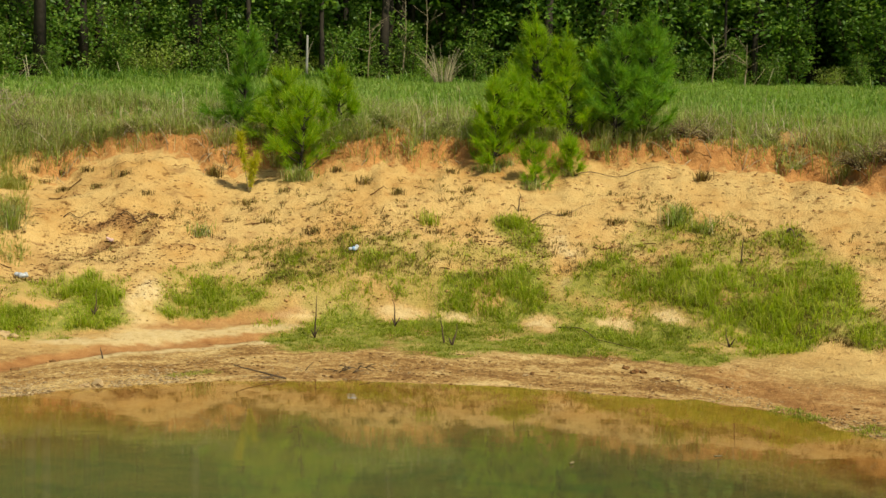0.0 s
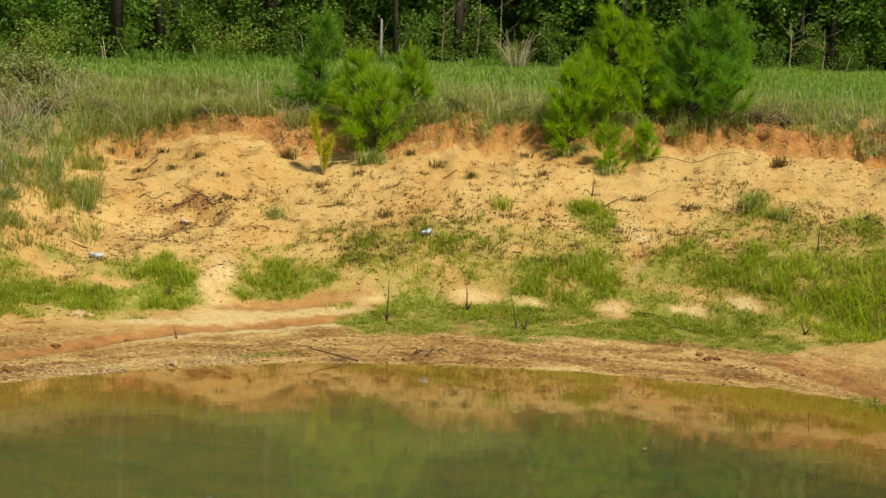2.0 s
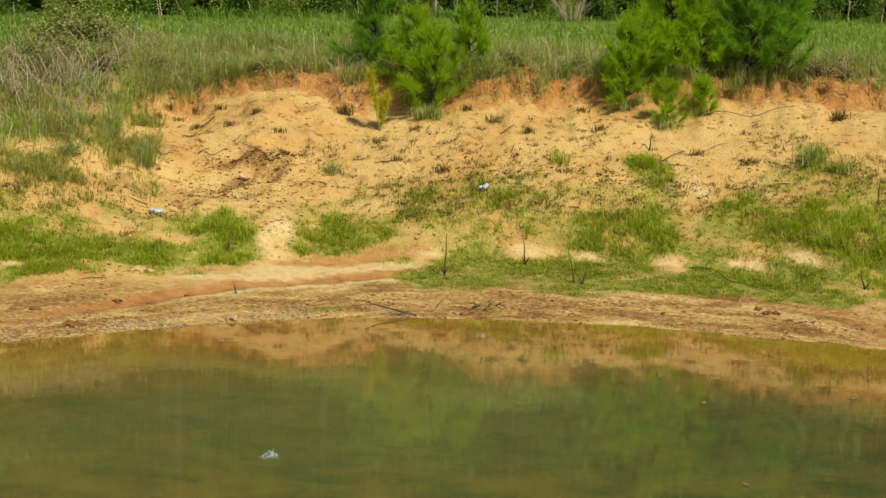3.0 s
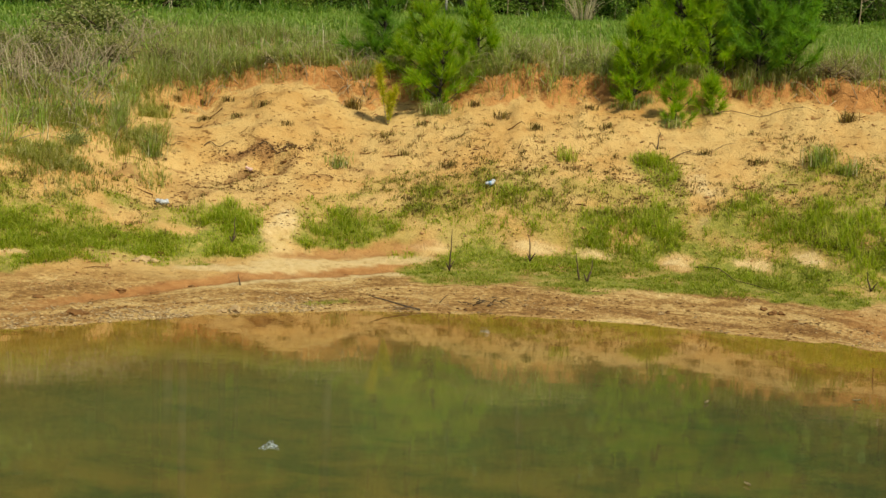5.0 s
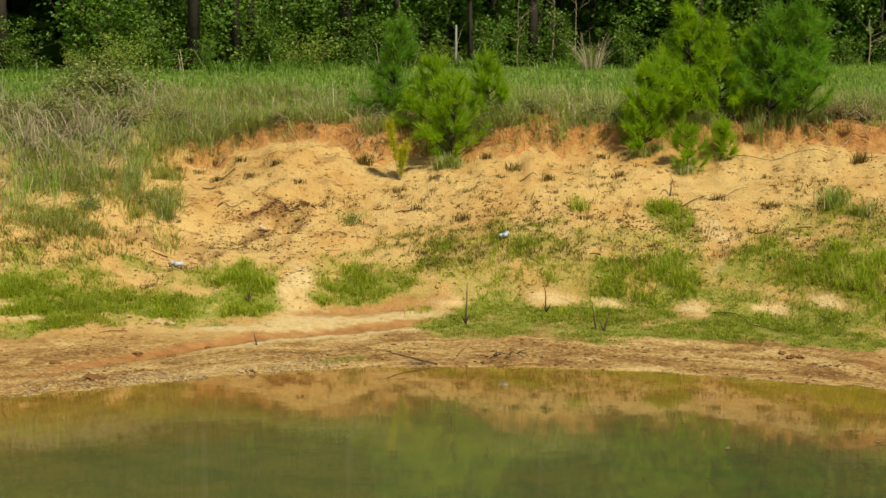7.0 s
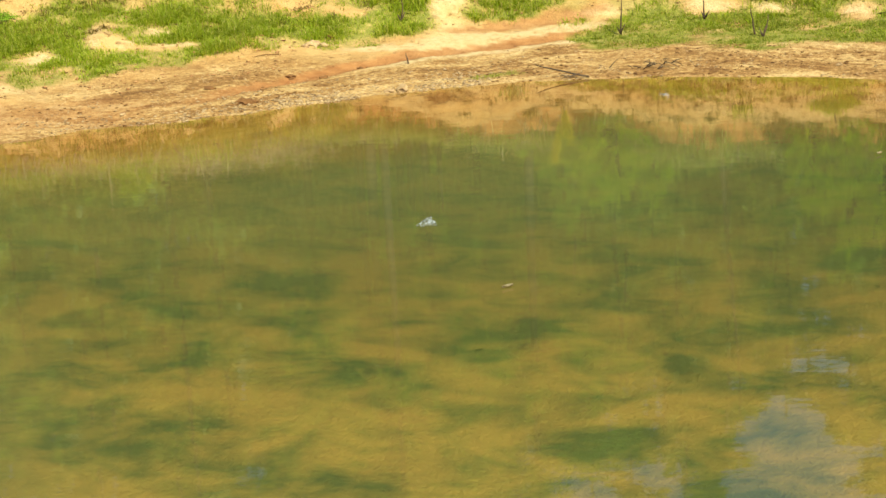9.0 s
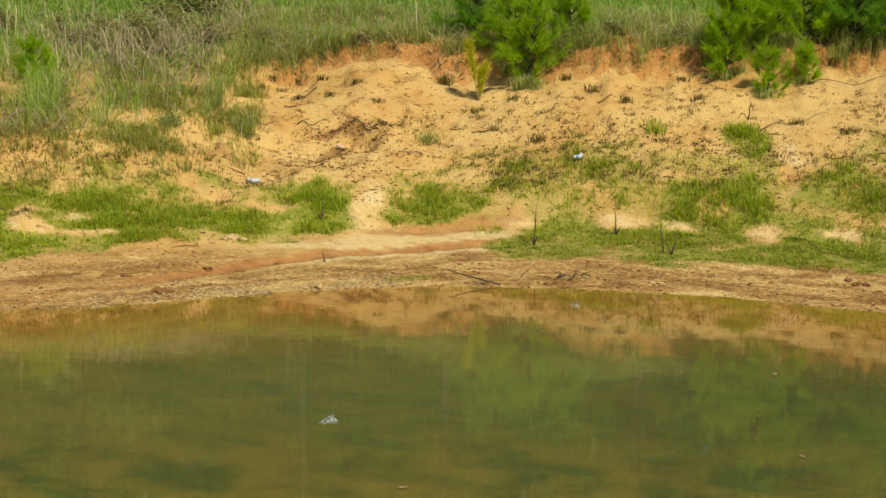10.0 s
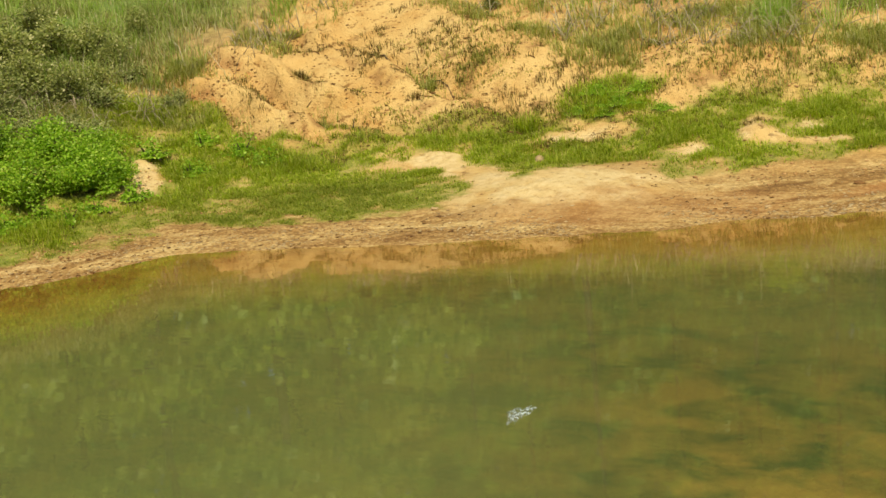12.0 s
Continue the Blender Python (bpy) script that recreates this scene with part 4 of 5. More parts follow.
for b in np.concatenate([np.arange(-14, -6, 1.5), np.arange(-6, 6, 1.1), np.arange(6, 24, 1.5)]):
    k = rng.integers(3)
    shrub("shrub", far(b + rng.uniform(-0.4, 0.4), wood_edge(b) + rng.uniform(-0.4, 1.8)), SHRUBS[k], "leafy green shrub in the undergrowth along the wood's edge",
          "shrubs along the wood's edge", rng.uniform(0, 6.28), rng.uniform(0.35, 0.95) if b < 6 else rng.uniform(0.45, 0.8))
for b in np.concatenate([np.arange(-12, 24, 1.2), np.arange(-2, 24, 0.8)]):
    shrub("shrub", far(b + rng.uniform(-0.5, 0.5), wood_edge(b) + rng.uniform(1.5, 8)), SHRUBS[3], "tall dark green shrub in the shade of the woods",
          "shrubs in the woods", rng.uniform(0, 6.28), rng.uniform(0.7, 1.2) if b < 7 else rng.uniform(1.0, 1.7))


for b in np.arange(-10, -3, 0.75):
    shrub("shrub", far(b + rng.uniform(-0.3, 0.3), rng.uniform(50, 58)), SHRUBS[4], "pale green shrub in a sunlit gap of the woods", "shrubs in the gap",
          rng.uniform(0, 6.28), rng.uniform(0.8, 1.5))


def far_woods():
    """The depth of the woods: foliage and trunks that close the view."""
    green, n = Build(), 66000
    b = np.concatenate([rng.uniform(-62, 42, n - 9000), rng.uniform(-14, -2, 9000)])
    r = wood_edge(b) + rng.uniform(16, 34, n) + np.where((b > -10) & (b < -3.6), 14, 0)
    z = 2.2 + 30 * rng.uniform(0, 1, n) ** 1.15 * (0.55 + 0.45 * clouds(b * 0.35, b * 0, 31) * 1.5) * (1 - 0.3 * np.exp(-((b - 5.8) / 2.6) ** 2))
    p = np.stack([r * np.sin(np.radians(b)), r * np.cos(np.radians(b)), z], 1)
    leaves(green, p, 1.3)
    thing("far_woods", (0, 0, 0), "dense dark foliage deep in the woods", "woods", kind="stuff", data=green.mesh("far_woods", LEAF_TREE))


far_woods()


def fence_post():
    b = Build()
    tube(b, [(0, 0, -0.2), (0.005, 0, 0.4), (0.01, 0.01, 0.85), (0.012, 0.01, 1.16), (0.012, 0.01, 1.19)], [0.036, 0.034, 0.032, 0.030, 0.02], 10, 0.03)
    thing("fence_post", far(0.3, 43.5), "weathered whitish fence post standing in tall grass", "fence post", data=b.mesh("fence_post", GREYWOOD, True))


fence_post()


def dry_brush():
    b = Build()
    for k in range(60):
        a, h = rng.uniform(0, 6.28), rng.uniform(0.6, 1.25)
        q = np.linspace(0, 1, 6)[:, None]
        out = rng.uniform(0.1, 0.75)
        p = np.array([math.cos(a) * 0.2, math.sin(a) * 0.2, 0]) + np.concatenate([np.cos(a) * out * q ** 1.6, np.sin(a) * out * q ** 1.6, h * (q - 0.32 * out * q ** 3)], 1)
        tube(b, p, 0.009 * (1.2 - q[:, 0]), 4)
    thing("dry_brush", far(5.0, 43.3), "clump of dry arching brown stems before the woods", "dead brush", data=b.mesh("dry_brush", STRAW))


dry_brush()


# ---- grasses ----
def meadow_grass():
    g = Build()
    n = 11000
    b = rng.uniform(-22, 24, n)
    r = np.sqrt(rng.uniform(22 ** 2, 51 ** 2, n))
    s = r - shore(b)
    keep = (s > lip(b) + 1.0) & (r < wood_edge(b) + 1.5)
    b, s, r = b[keep], s[keep], r[keep]
    tufts(g, b, s, 10, 0.26, 0.10 + 0.14 * clouds(b, r * 0.4, 43), 0.026, 0.8)
    thing("meadow_grass", (0, 0, 0), "green knee-high meadow grass between bank and woods", "grass", kind="stuff", data=g.mesh("meadow_grass", MEADOW))


def crest_grass():
    """Rough dry grass hanging over the bank's lip, and down the overgrown spur."""
    g, straw, low = Build(), Build(), Build()
    n = 16000
    b = rng.uniform(-52, 24, n)
    top = rng.uniform(-0.15, np.where(b < -22, 8.0, np.where(b < -9, 4.6, 3.0)), n)
    s = lip(b) + top
    thick = clouds(np.radians(b) * 18 * 1.1, s * 1.3, 51)
    keep = rng.uniform(0, 1, n) < np.clip((thick - 0.40) * 5.0 + 0.5 * step(1.5, 3.5, top), 0.06, 1) * (0.3 + 0.7 * step(-0.2, 0.3, top)) * (0.3 + 0.7 * np.maximum(step(-11, -8.5, b), 1 - step(-38, -34, b)))
    spur = step(-36, -33, b) * (1 - step(-11, -9, b))
    clump = clouds(np.radians(b) * 18 * 2.3, s * 2.6, 53)
    keep &= clump > spur * (0.66 - 0.30 * step(0.0, 2.6, top))
    keep &= ~((np.abs(b + 15.5) < 1.1) & (np.abs(s - 7.35) < 0.4) & (clump < 0.62))
    keep &= ((b < -9) | (top > 0.06)) & (ridge(b, s) < 0.35)
    b, s, thick = b[keep], s[keep], thick[keep]
    big = rng.uniform(0, 1, len(b)) < 0.3
    tufts(g, b[big], s[big], 26, 0.16, 0.14 + 0.34 * thick[big], 0.009, 0.75)
    tufts(low, b[~big], s[~big], 14, 0.17, 0.09 + 0.16 * thick[~big], 0.014, 0.9)
    n = 1400
    b = np.concatenate([rng.uniform(-52, 24, 700), rng.uniform(-34, -11, 700)])
    s = lip(b) + rng.uniform(0.0, 3.4, n) + np.where(np.arange(n) < 700, 0, rng.uniform(0, 2.4, n))
    keep = clouds(np.radians(b) * 18 * 0.8, s * 0.8, 55) > 0.5
    b, s = b[keep], s[keep]
    blades(straw, spots(b, s), rng.uniform(0.25, 0.75, len(b)), 0.009, 0.8, 0.5)
    b = rng.uniform(-27, -14, 130)
    blades(straw, spots(b, lip(b) + rng.uniform(1.6, 5.0, 130)), rng.uniform(0.5, 1.0, 130), 0.011, 0.55, 0.4)
    thing("crest_grass", (0, 0, 0), "rough olive and brown grass along the bank's lip", "grass", kind="stuff", data=g.mesh("crest_grass", DRY))
    thing("low_crest_grass", (0, 0, 0), "short tangled grass over the bank's top", "grass", kind="stuff", data=low.mesh("low_crest_grass", TAN))
    thing("straw_stems", (0, 0, 0), "tall bleached dead stems on the bank's lip", "dry grass", kind="stuff", data=straw.mesh("straw_stems", STRAW))


def green_patches(name, label, patches, material, per, width):
    g = Build()
    for pb, ps, db, ds, high, dense in patches:
        n = int(per * dense * 4 * math.radians(db) * 19 * ds / 8)
        b, s = pb + db * rng.uniform(-1.25, 1.25, n), ps + ds * rng.uniform(-1.25, 1.25, n)
        q = cover(b, s, pb, ps, db, ds)
        keep = (q > rng.uniform(0.0, 0.7, n)) & (clouds(np.radians(b) * 18 * 5.5, s * 6.5, 63) > rng.uniform(0.3, 0.58, n) - (0.10 if pb < -10 else 0.07 if pb > 4 else 0.03))
        b, s, q = b[keep], s[keep], q[keep]
        tall = high * 0.58 * np.clip(0.4 + 0.5 * q, 0.35, 1.3) * (0.35 + 1.3 * clouds(np.radians(b) * 60, s * 3.4, 66) ** 1.5 * 1.6)
        tufts(g, b, s, 11, 0.07, tall, width, 0.95)
    thing(name, (0, 0, 0), label, "grass", kind="stuff", data=g.mesh(name, material))


def tall_grass():
    """Tall green grass with bleached heads on top of the overgrown bank."""
    g = Build()
    n = 1400
    b = np.concatenate([rng.uniform(-34, -16, 1000), rng.uniform(-50, -36, 250), rng.uniform(-17, 22, 150)])
    s = lip(b) + np.where(b > -17, rng.uniform(0.2, 2.0, n), rng.uniform(0.8, 6.5, n) + 1.5 * np.exp(-((b + 16.5) / 5) ** 2))
    keep = (clouds(np.radians(b) * 18 * 0.9, s * 0.9, 111) > 0.42) & (ridge(b, s) < 0.35)
    tufts(g, b[keep], s[keep], 26, 0.2, rng.uniform(0.2, 0.62, keep.sum()), 0.0075, 0.85)
    thing("tall_grass", (0, 0, 0), "tall green and straw-coloured grass on the overgrown bank", "grass", kind="stuff", data=g.mesh("tall_grass", TALL))


def along_gullies(n):
    b, s = np.empty(n), np.empty(n)
    deep = [line for line in SEAMS if line[4] < 0]
    for k in range(n):
        b0, s0, b1, s1 = deep[k % len(deep)][:4]
        f = rng.uniform(0, 1)
        b[k], s[k] = b0 + f * (b1 - b0) + rng.normal(0, 0.12), s0 + f * (s1 - s0) + 0.12 * math.sin(f * 9 + b0) * -1 + rng.normal(0, 0.06)
    return b, s


def spur_tufts():
    """Clumps of olive grass straying down from the overgrown spur on to the bare slope."""
    g = Build()
    n = 6100
    b = np.concatenate([rng.uniform(-45, -9.5, 3800), rng.uniform(-14.5, -9.2, 1500), rng.uniform(-43, -36, 800)])
    s = lip(b) - 1.7 * rng.uniform(0, 1, n) ** 1.3 + 1.0
    s[3800:5300] = rng.uniform(4.4, 7.2, 1500)
    gb, gs = along_gullies(500)
    b, s, n = np.concatenate([b, gb]), np.concatenate([s, gs]), n + 500
    clump = clouds(np.radians(b) * 18 * 1.7, s * 1.9, 57)
    keep = (clump > rng.uniform(0.36, 0.64, n)) & (ridge(b, s) < 0.35)
    tufts(g, b[keep], s[keep], 12, 0.13, 0.05 + 0.26 * clump[keep] ** 1.5 * rng.uniform(0.5, 1.2, keep.sum()), 0.010, 0.8)
    thing("spur_tufts", (0, 0, 0), "olive grass clumps straying down the overgrown slope", "grass", kind="stuff", data=g.mesh("spur_tufts", OLIVE))


def lip_turf():
    """Green and tan clumps leaning out over the cut edge."""
    g = Build()
    n = 2600
    b = rng.uniform(-11, 24, n)
    s = lip(b) + rng.uniform(-0.06, 0.9, n) ** 1.0
    keep = clouds(np.radians(b) * 18 * 1.6, s * 1.2, 113) > rng.uniform(0.34, 0.58, n)
    b, s = b[keep], s[keep]
    tufts(g, b, s, 20, 0.11, 0.07 + 0.30 * clouds(np.radians(b) * 18 * 2.2, s * 2, 115) ** 1.6, 0.008, 0.95)
    thing("lip_turf", (0, 0, 0), "clumps of green and tan grass leaning over the clay edge", "grass", kind="stuff", data=g.mesh("lip_turf", DRY))


def edge_weeds():
    """Tall weeds and young growth where meadow and woods meet."""
    g, stems = Build(), Build()
    n = 1500
    b = rng.uniform(-16, 24, n)
    r = wood_edge(b) + rng.uniform(-2.4, 1.0, n)
    keep = clouds(b * 1.9, r * 0.5, 117) > 0.53
    b, r = b[keep], r[keep]
    tufts(g, b, r - shore(b), 12, 0.3, 0.15 + 0.75 * clouds(b * 2.1, r * 0.4, 119) ** 2.2, 0.03, 1.1)
    n = 70
    b = rng.uniform(-14, 22, n)
    r = wood_edge(b) + rng.uniform(-1.6, 0.8, n)
    x, y = bank_point(b, r - shore(b))
    blades(stems, np.stack([x, y, ground_z(x, y)], 1), rng.uniform(0.5, 1.5, n), 0.012, 0.9, 0.5)
    thing("edge_weeds", (0, 0, 0), "tall green weeds along the edge of the woods", "weeds", kind="stuff", data=g.mesh("edge_weeds", LEAF_SHRUB))
    thing("pale_stems", (0, 0, 0), "pale dead stems leaning before the dark woods", "dry stems", kind="stuff", data=stems.mesh("pale_stems", STRAW))


meadow_grass()
lip_turf()
edge_weeds()
spur_tufts()
crest_grass()
tall_grass()
green_patches("shore_grass", "lush green grass in patches at the foot of the bank", PATCHES + PATCHES_SIDE, LUSH, 3500, 0.0085)
green_patches("olive_weeds", "sparse olive weeds spread over the lower sandy slope", OLIVE_PATCHES, OLIVE_LOW, 2600, 0.009)
green_patches("creeping_grass", "thin low green growth over the damp shore", MATS, MAT, 3600, 0.008)


def grass_tuft(place, high, count, material, label, wide=0.1):
    g = Build()
    p = rng.normal(0, wide, (count, 3)) * np.array([1, 0.6, 0])
    blades(g, p, rng.uniform(0.4, 1.1, count) * high, 0.010, 0.8)
    thing("grass_tuft", place, label, "grass tuft", "tufts on the bare bank", data=g.mesh("grass_tuft", material))


for b, s, high, count in ((4.67, 4.05, .24, 90), (-3.28, 4.58, .25, 80), (-9.72, 5.3, .42, 150), (7.73, 4.2, .24, 130), (13.3, 4.6, .34, 150), (14.3, 4.55, .3, 60), (-25.1, 3.7, .34, 170), (-6.3, 3.05, .26, 60)):
    grass_tuft(on_bank(b, s), high, count, LUSH if s < 4.5 else DRY, "tuft of green grass rooted in the bare sandy bank", 0.075)
for b, s, high, count in ((-9.2, 7.1, .1, 50), (-8.9, 7.3, .12, 60), (-8.0, 7.2, .12, 50), (-7.1, 6.85, .1, 60), (-8.5, 7.0, .08, 40), (-7.9, 6.5, .09, 60), (-6.8, 6.1, .1, 50), (-5.9, 6.0, .12, 50),
                          (-5.1, 5.4, .07, 40), (-2.8, 6.0, .2, 120), (2.4, 5.1, .15, 60), (3.6, 4.7, .1, 70), (1.4, 5.5, .12, 60), (14.1, 5.9, .18, 90), (-1.0, 4.5, .1, 50), (9.4, 4.5, .1, 50), (0.6, 4.0, .12, 60),
                          (-33, 5.4, .16, 60), (-29, 4.8, .12, 60), (6.0, 4.9, .1, 50), (11.2, 4.4, .12, 50), (-1.6, 5.05, .1, 60), (-0.4, 5.1, .07, 50), (5.4, 5.4, .08, 50)):
    grass_tuft(on_bank(b, s), high, count, WEEDS, "small withered brown tuft on the bare sandy bank", 0.05)


for b, s, high, count in ((0.0, 5.45, .24, 160), (0.35, 5.5, .2, 120), (-0.5, 5.95, .26, 150), (1.3, 5.9, .26, 150), (6.7, 5.6, .18, 120), (7.2, 5.8, .2, 120), (8.3, 5.2, .16, 120), (9.5, 5.65, .12, 80), (10.6, 6.25, .22, 150), (11.6, 6.35, .2, 150), (-1.6, 6.6, .25, 150), (2.2, 5.8, .22, 140), (4.6, 5.95, .2, 120)):
    grass_tuft(on_bank(b, s), high, count, DRY, "tuft of green and tan grass at the foot of young pines", 0.08)


def lip_tangle():
    """Dead stems and rootlets, arching in a tangle over the lip."""
    g = Build()
    for k in range(3700):
        b = rng.uniform(-50, -9) if k < 3100 else rng.uniform(-9, 23)
        s = float(lip(b)) + rng.uniform(-0.2, 1.0 if b > -9 else 2.6)
        if clouds(np.array(b * 0.55), np.array(s * 0.9), 97) < 0.50:
            continue
        p0 = np.array(on_bank(b, s))
        a, l, h = rng.uniform(0, 6.28), rng.uniform(0.15, 0.5), rng.uniform(0.06, 0.32)
        q = np.linspace(0, 1, 5)[:, None]
        way = np.array([math.cos(a) * l, math.sin(a) * l * 0.5, 0])
        pts = p0 + way * q + np.array([0, 0, h]) * np.sin(q * rng.uniform(1.6, 3.0)) + rng.normal(0, 0.015, (5, 3)) * q
        tube(g, pts, 0.0042 * (1.2 - q[:, 0]) * rng.uniform(0.7, 1.6), 4)
    # rootlets hanging down the face under the turf, and the grey thicket on the spur's top
    for k in range(500):
        hang = k < 70
        b = rng.uniform(-9, 22) if hang else rng.normal(-13.4, 2.0)
        s = float(lip(b)) + (rng.uniform(-0.25, 0.15) if hang else rng.uniform(1.8, 4.6))
        if hang and clouds(np.array(b * 1.4), np.array(0.0), 98) < 0.42:
            continue
        p0 = np.array(on_bank(b, s))
        a, l = rng.uniform(0, 6.28), rng.uniform(0.05, 0.18) if hang else rng.uniform(0.2, 0.55)
        q = np.linspace(0, 1, 5)[:, None]
        out = np.array([-p0[0], -p0[1], 0]) / math.hypot(p0[0], p0[1]) if hang else np.array([math.cos(a), 0.6 * math.sin(a), 0])
        drop = np.array([1.1 * l * math.cos(a), 0, -0.9 * l]) * q ** 1.6 + np.array([0, 0, 0.07]) if hang else np.array([0, 0, rng.uniform(0.2, 0.5)]) * np.sin(q * rng.uniform(1.5, 2.7))
        tube(g, p0 + out * l * q * (0.8 if hang else 1.0) + drop + rng.normal(0, 0.015, (5, 3)) * q, 0.0045 * (1.2 - q[:, 0]) * rng.uniform(0.7, 1.6), 4)
    thing("lip_tangle", (0, 0, 0), "tangle of grey-brown dead stems over the bank's lip", "dry brush", kind="stuff", data=g.mesh("lip_tangle", TANGLE))


lip_tangle()


def bare_sapling(b, r, high, label):
    ob = thing("bare_sapling", far(b, r), label, "sapling", "bare saplings before the woods")
    g = Build()
    q = np.linspace(0, 1, 7)[:, None]
    stem = np.array([0.1, 0.0, high]) * q + np.cumsum(rng.normal(0, 0.03, (7, 3)), 0) * q
    tube(g, stem, 0.02 * (1.1 - 0.9 * q[:, 0]), 6)
    part("trunk", g.mesh("trunk", TANGLE), ob)
    for k in range(9):
        g = Build()
        f = rng.uniform(0.3, 0.95)
        st = np.array([np.interp(f, q[:, 0], stem[:, c]) for c in range(3)])
        a, l = rng.uniform(0, 6.28), rng.uniform(0.25, 0.7)
        tube(g, np.linspace(st, st + np.array([math.cos(a) * l, math.sin(a) * l, l * rng.uniform(0.2, 1.0)]), 3), [0.008, 0.005, 0.002], 4)
        part("branch", g.mesh("branch", TANGLE), ob)


for b, r, high in ((14.2, 46, 1.3), (15.3, 45, 1.2), (3.6, 46.5, 2.4), (4.4, 47, 2.6), (2.4, 46, 2.0)):
    bare_sapling(b, r, high, "bare grey sapling standing before the dark woods")


# ---- pines on the lip ----
def pine_sapling(place, high, wide, material, label, seed_turn=0.0):
    wood, crown = Build(), Build()
    t = np.linspace(0, 1, 7)
    stem = np.stack([0.05 * high * np.sin(2 * t + seed_turn), 0.04 * high * np.sin(3 * t), t * high * 0.93 - 0.03 * (t == 0)], 1)
    tube(wood, stem, 0.022 * high ** 0.7 * (1.05 - 0.85 * t), 7)
    tips = [(stem[-1] + np.array([0, 0, 0.05]), np.array([0, 0, 1.0]), 0.34)]
    rings = max(4, int(high / 0.13))
    for k in range(rings):
        f = 0.015 + 0.9 * k / rings
        start = np.array([np.interp(f, t, stem[:, c]) for c in range(3)])
        for q in range(rng.integers(4, 7)):
            a = q * 1.2 + k * 0.7 + rng.uniform(-0.45, 0.45) + seed_turn
            long = wide * (1.05 - 0.8 * f) * rng.uniform(0.3, 1.3)
            way = unit(np.array([math.cos(a), math.sin(a), rng.uniform(0.15, 0.6) + 0.5 * f]))
            u = np.linspace(0, 1, 4)[:, None]
            limb = start + way * u * long + np.array([0, 0, 0.3]) * long * u ** 2
            tube(wood, limb, 0.010 * high ** 0.5 * (1.1 - 0.9 * u[:, 0]), 4)
            tips.append((limb[-1], unit(limb[-1] - limb[-2] + np.array([0, 0, 0.04])), min(0.2, long * 0.6)))
            if long > 0.3:
                tips.append((limb[2], unit(limb[2] - limb[1]), 0.14))
                w2 = unit(way + rng.choice([-0.8, 0.8]) * np.array([-math.sin(a), math.cos(a), 0.2]))
                tips.append((limb[2] + w2 * long * 0.38, w2, 0.15))
    for end, way, back in tips:
        n = 100
        base = end - way * (back * rng.uniform(0, 1, (n, 1)))
        out = unit(rng.normal(size=(n, 3)) * 0.5 + way * 0.9 + np.array([0, 0, 0.2]))
        needles(crown, base, out, rng.uniform(0.11, 0.21, n), 0.0075)
    candle = stem[-1] + np.array([0, 0, 1.0]) * np.linspace(0, 0.17 * high ** 0.5, 40)[:, None]
    needles(crown, candle, unit(rng.normal(size=(40, 3)) * 0.35 + np.array([0, 0, 1.0])), 0.07, 0.008)
    ob = thing("pine_sapling", place, label, "pine sapling", "young pines on the bank's lip")
    part("trunk", wood.mesh("trunk", BARK, True), ob)
    part("crown", crown.mesh("crown", material), ob)


for b, s, high, wide, material, label in (
        (-1.65, 6.9, 1.48, .46, NEEDLE_DARK, "dark green young pine on the grassy lip"),
        (0.11, 5.6, 1.2, .5, NEEDLE, "bright green young pine rooted in the bank's lip"),
        (-0.5, 6.2, 1.05, .45, NEEDLE, "bright green young pine rooted in the bank's lip"),
        (1.37, 6.2, 0.95, .38, NEEDLE, "small bushy green pine beside taller ones"),
        (6.75, 5.75, 1.25, .45, NEEDLE, "bushy yellow-green young pine on the lip"),
        (7.3, 6.1, 1.0, .42, NEEDLE, "bushy yellow-green young pine on the lip"),
        (8.35, 6.35, 1.68, .45, NEEDLE, "tallest green young pine of the group"),
        (9.45, 6.4, 1.5, .42, NEEDLE, "slender green young pine of the group"),
        (11.2, 6.5, 1.6, .52, NEEDLE_DARK, "full dark green young pine shading the lip"),
        (12.1, 6.6, 1.7, .48, NEEDLE_DARK, "full dark green young pine shading the lip"),
        (10.4, 6.7, 1.2, .42, NEEDLE, "slender green young pine of the group"),
        (8.27, 5.33, .62, .26, NEEDLE, "tiny bright pine seedling on the sandy slope"),
        (9.53, 5.71, .45, .22, NEEDLE, "tiny bright pine seedling on the sandy slope"),
        (-16.85, 6.45, .55, .28, NEEDLE, "small yellow-green pine seedling among dry grass")):
    pine_sapling(on_bank(b, s), high, wide, material, label, b)



def thin_seedling(place):
    """Three thin stems with feathery yellow needles, denser towards their tops."""
    ob = thing("pine_seedling", place, "thin yellowing pine seedling on the sandy slope", "pine seedling")
    for lean, high, start in ((-0.14, 0.78, 0.35), (0.02, 0.42, 0.1), (0.10, 0.50, 0.1)):
        wood, crown = Build(), Build()
        q = np.linspace(0, 1, 6)[:, None]
        stem = np.array([lean, 0.02, high]) * q + np.array([0.05 * lean, 0, -0.02]) * (1 - q)
        tube(wood, stem, 0.007 * (1.1 - 0.6 * q[:, 0]), 5)
        trunk = part("trunk", wood.mesh("trunk", TANGLE, True), ob)
        n = int(1000 * high)
        f = start + (1 - start) * rng.uniform(0, 1, n) ** 0.7
        base = np.stack([np.interp(f, q[:, 0], stem[:, c]) for c in range(3)], 1)
        out = unit(rng.normal(size=(n, 3)) + np.array([0, 0, 0.6]))
        needles(crown, base, out, rng.uniform(0.05, 0.12, n) * (0.4 + f), 0.009)
        part("needles", crown.mesh("needles", NEEDLE_YELLOW), trunk)


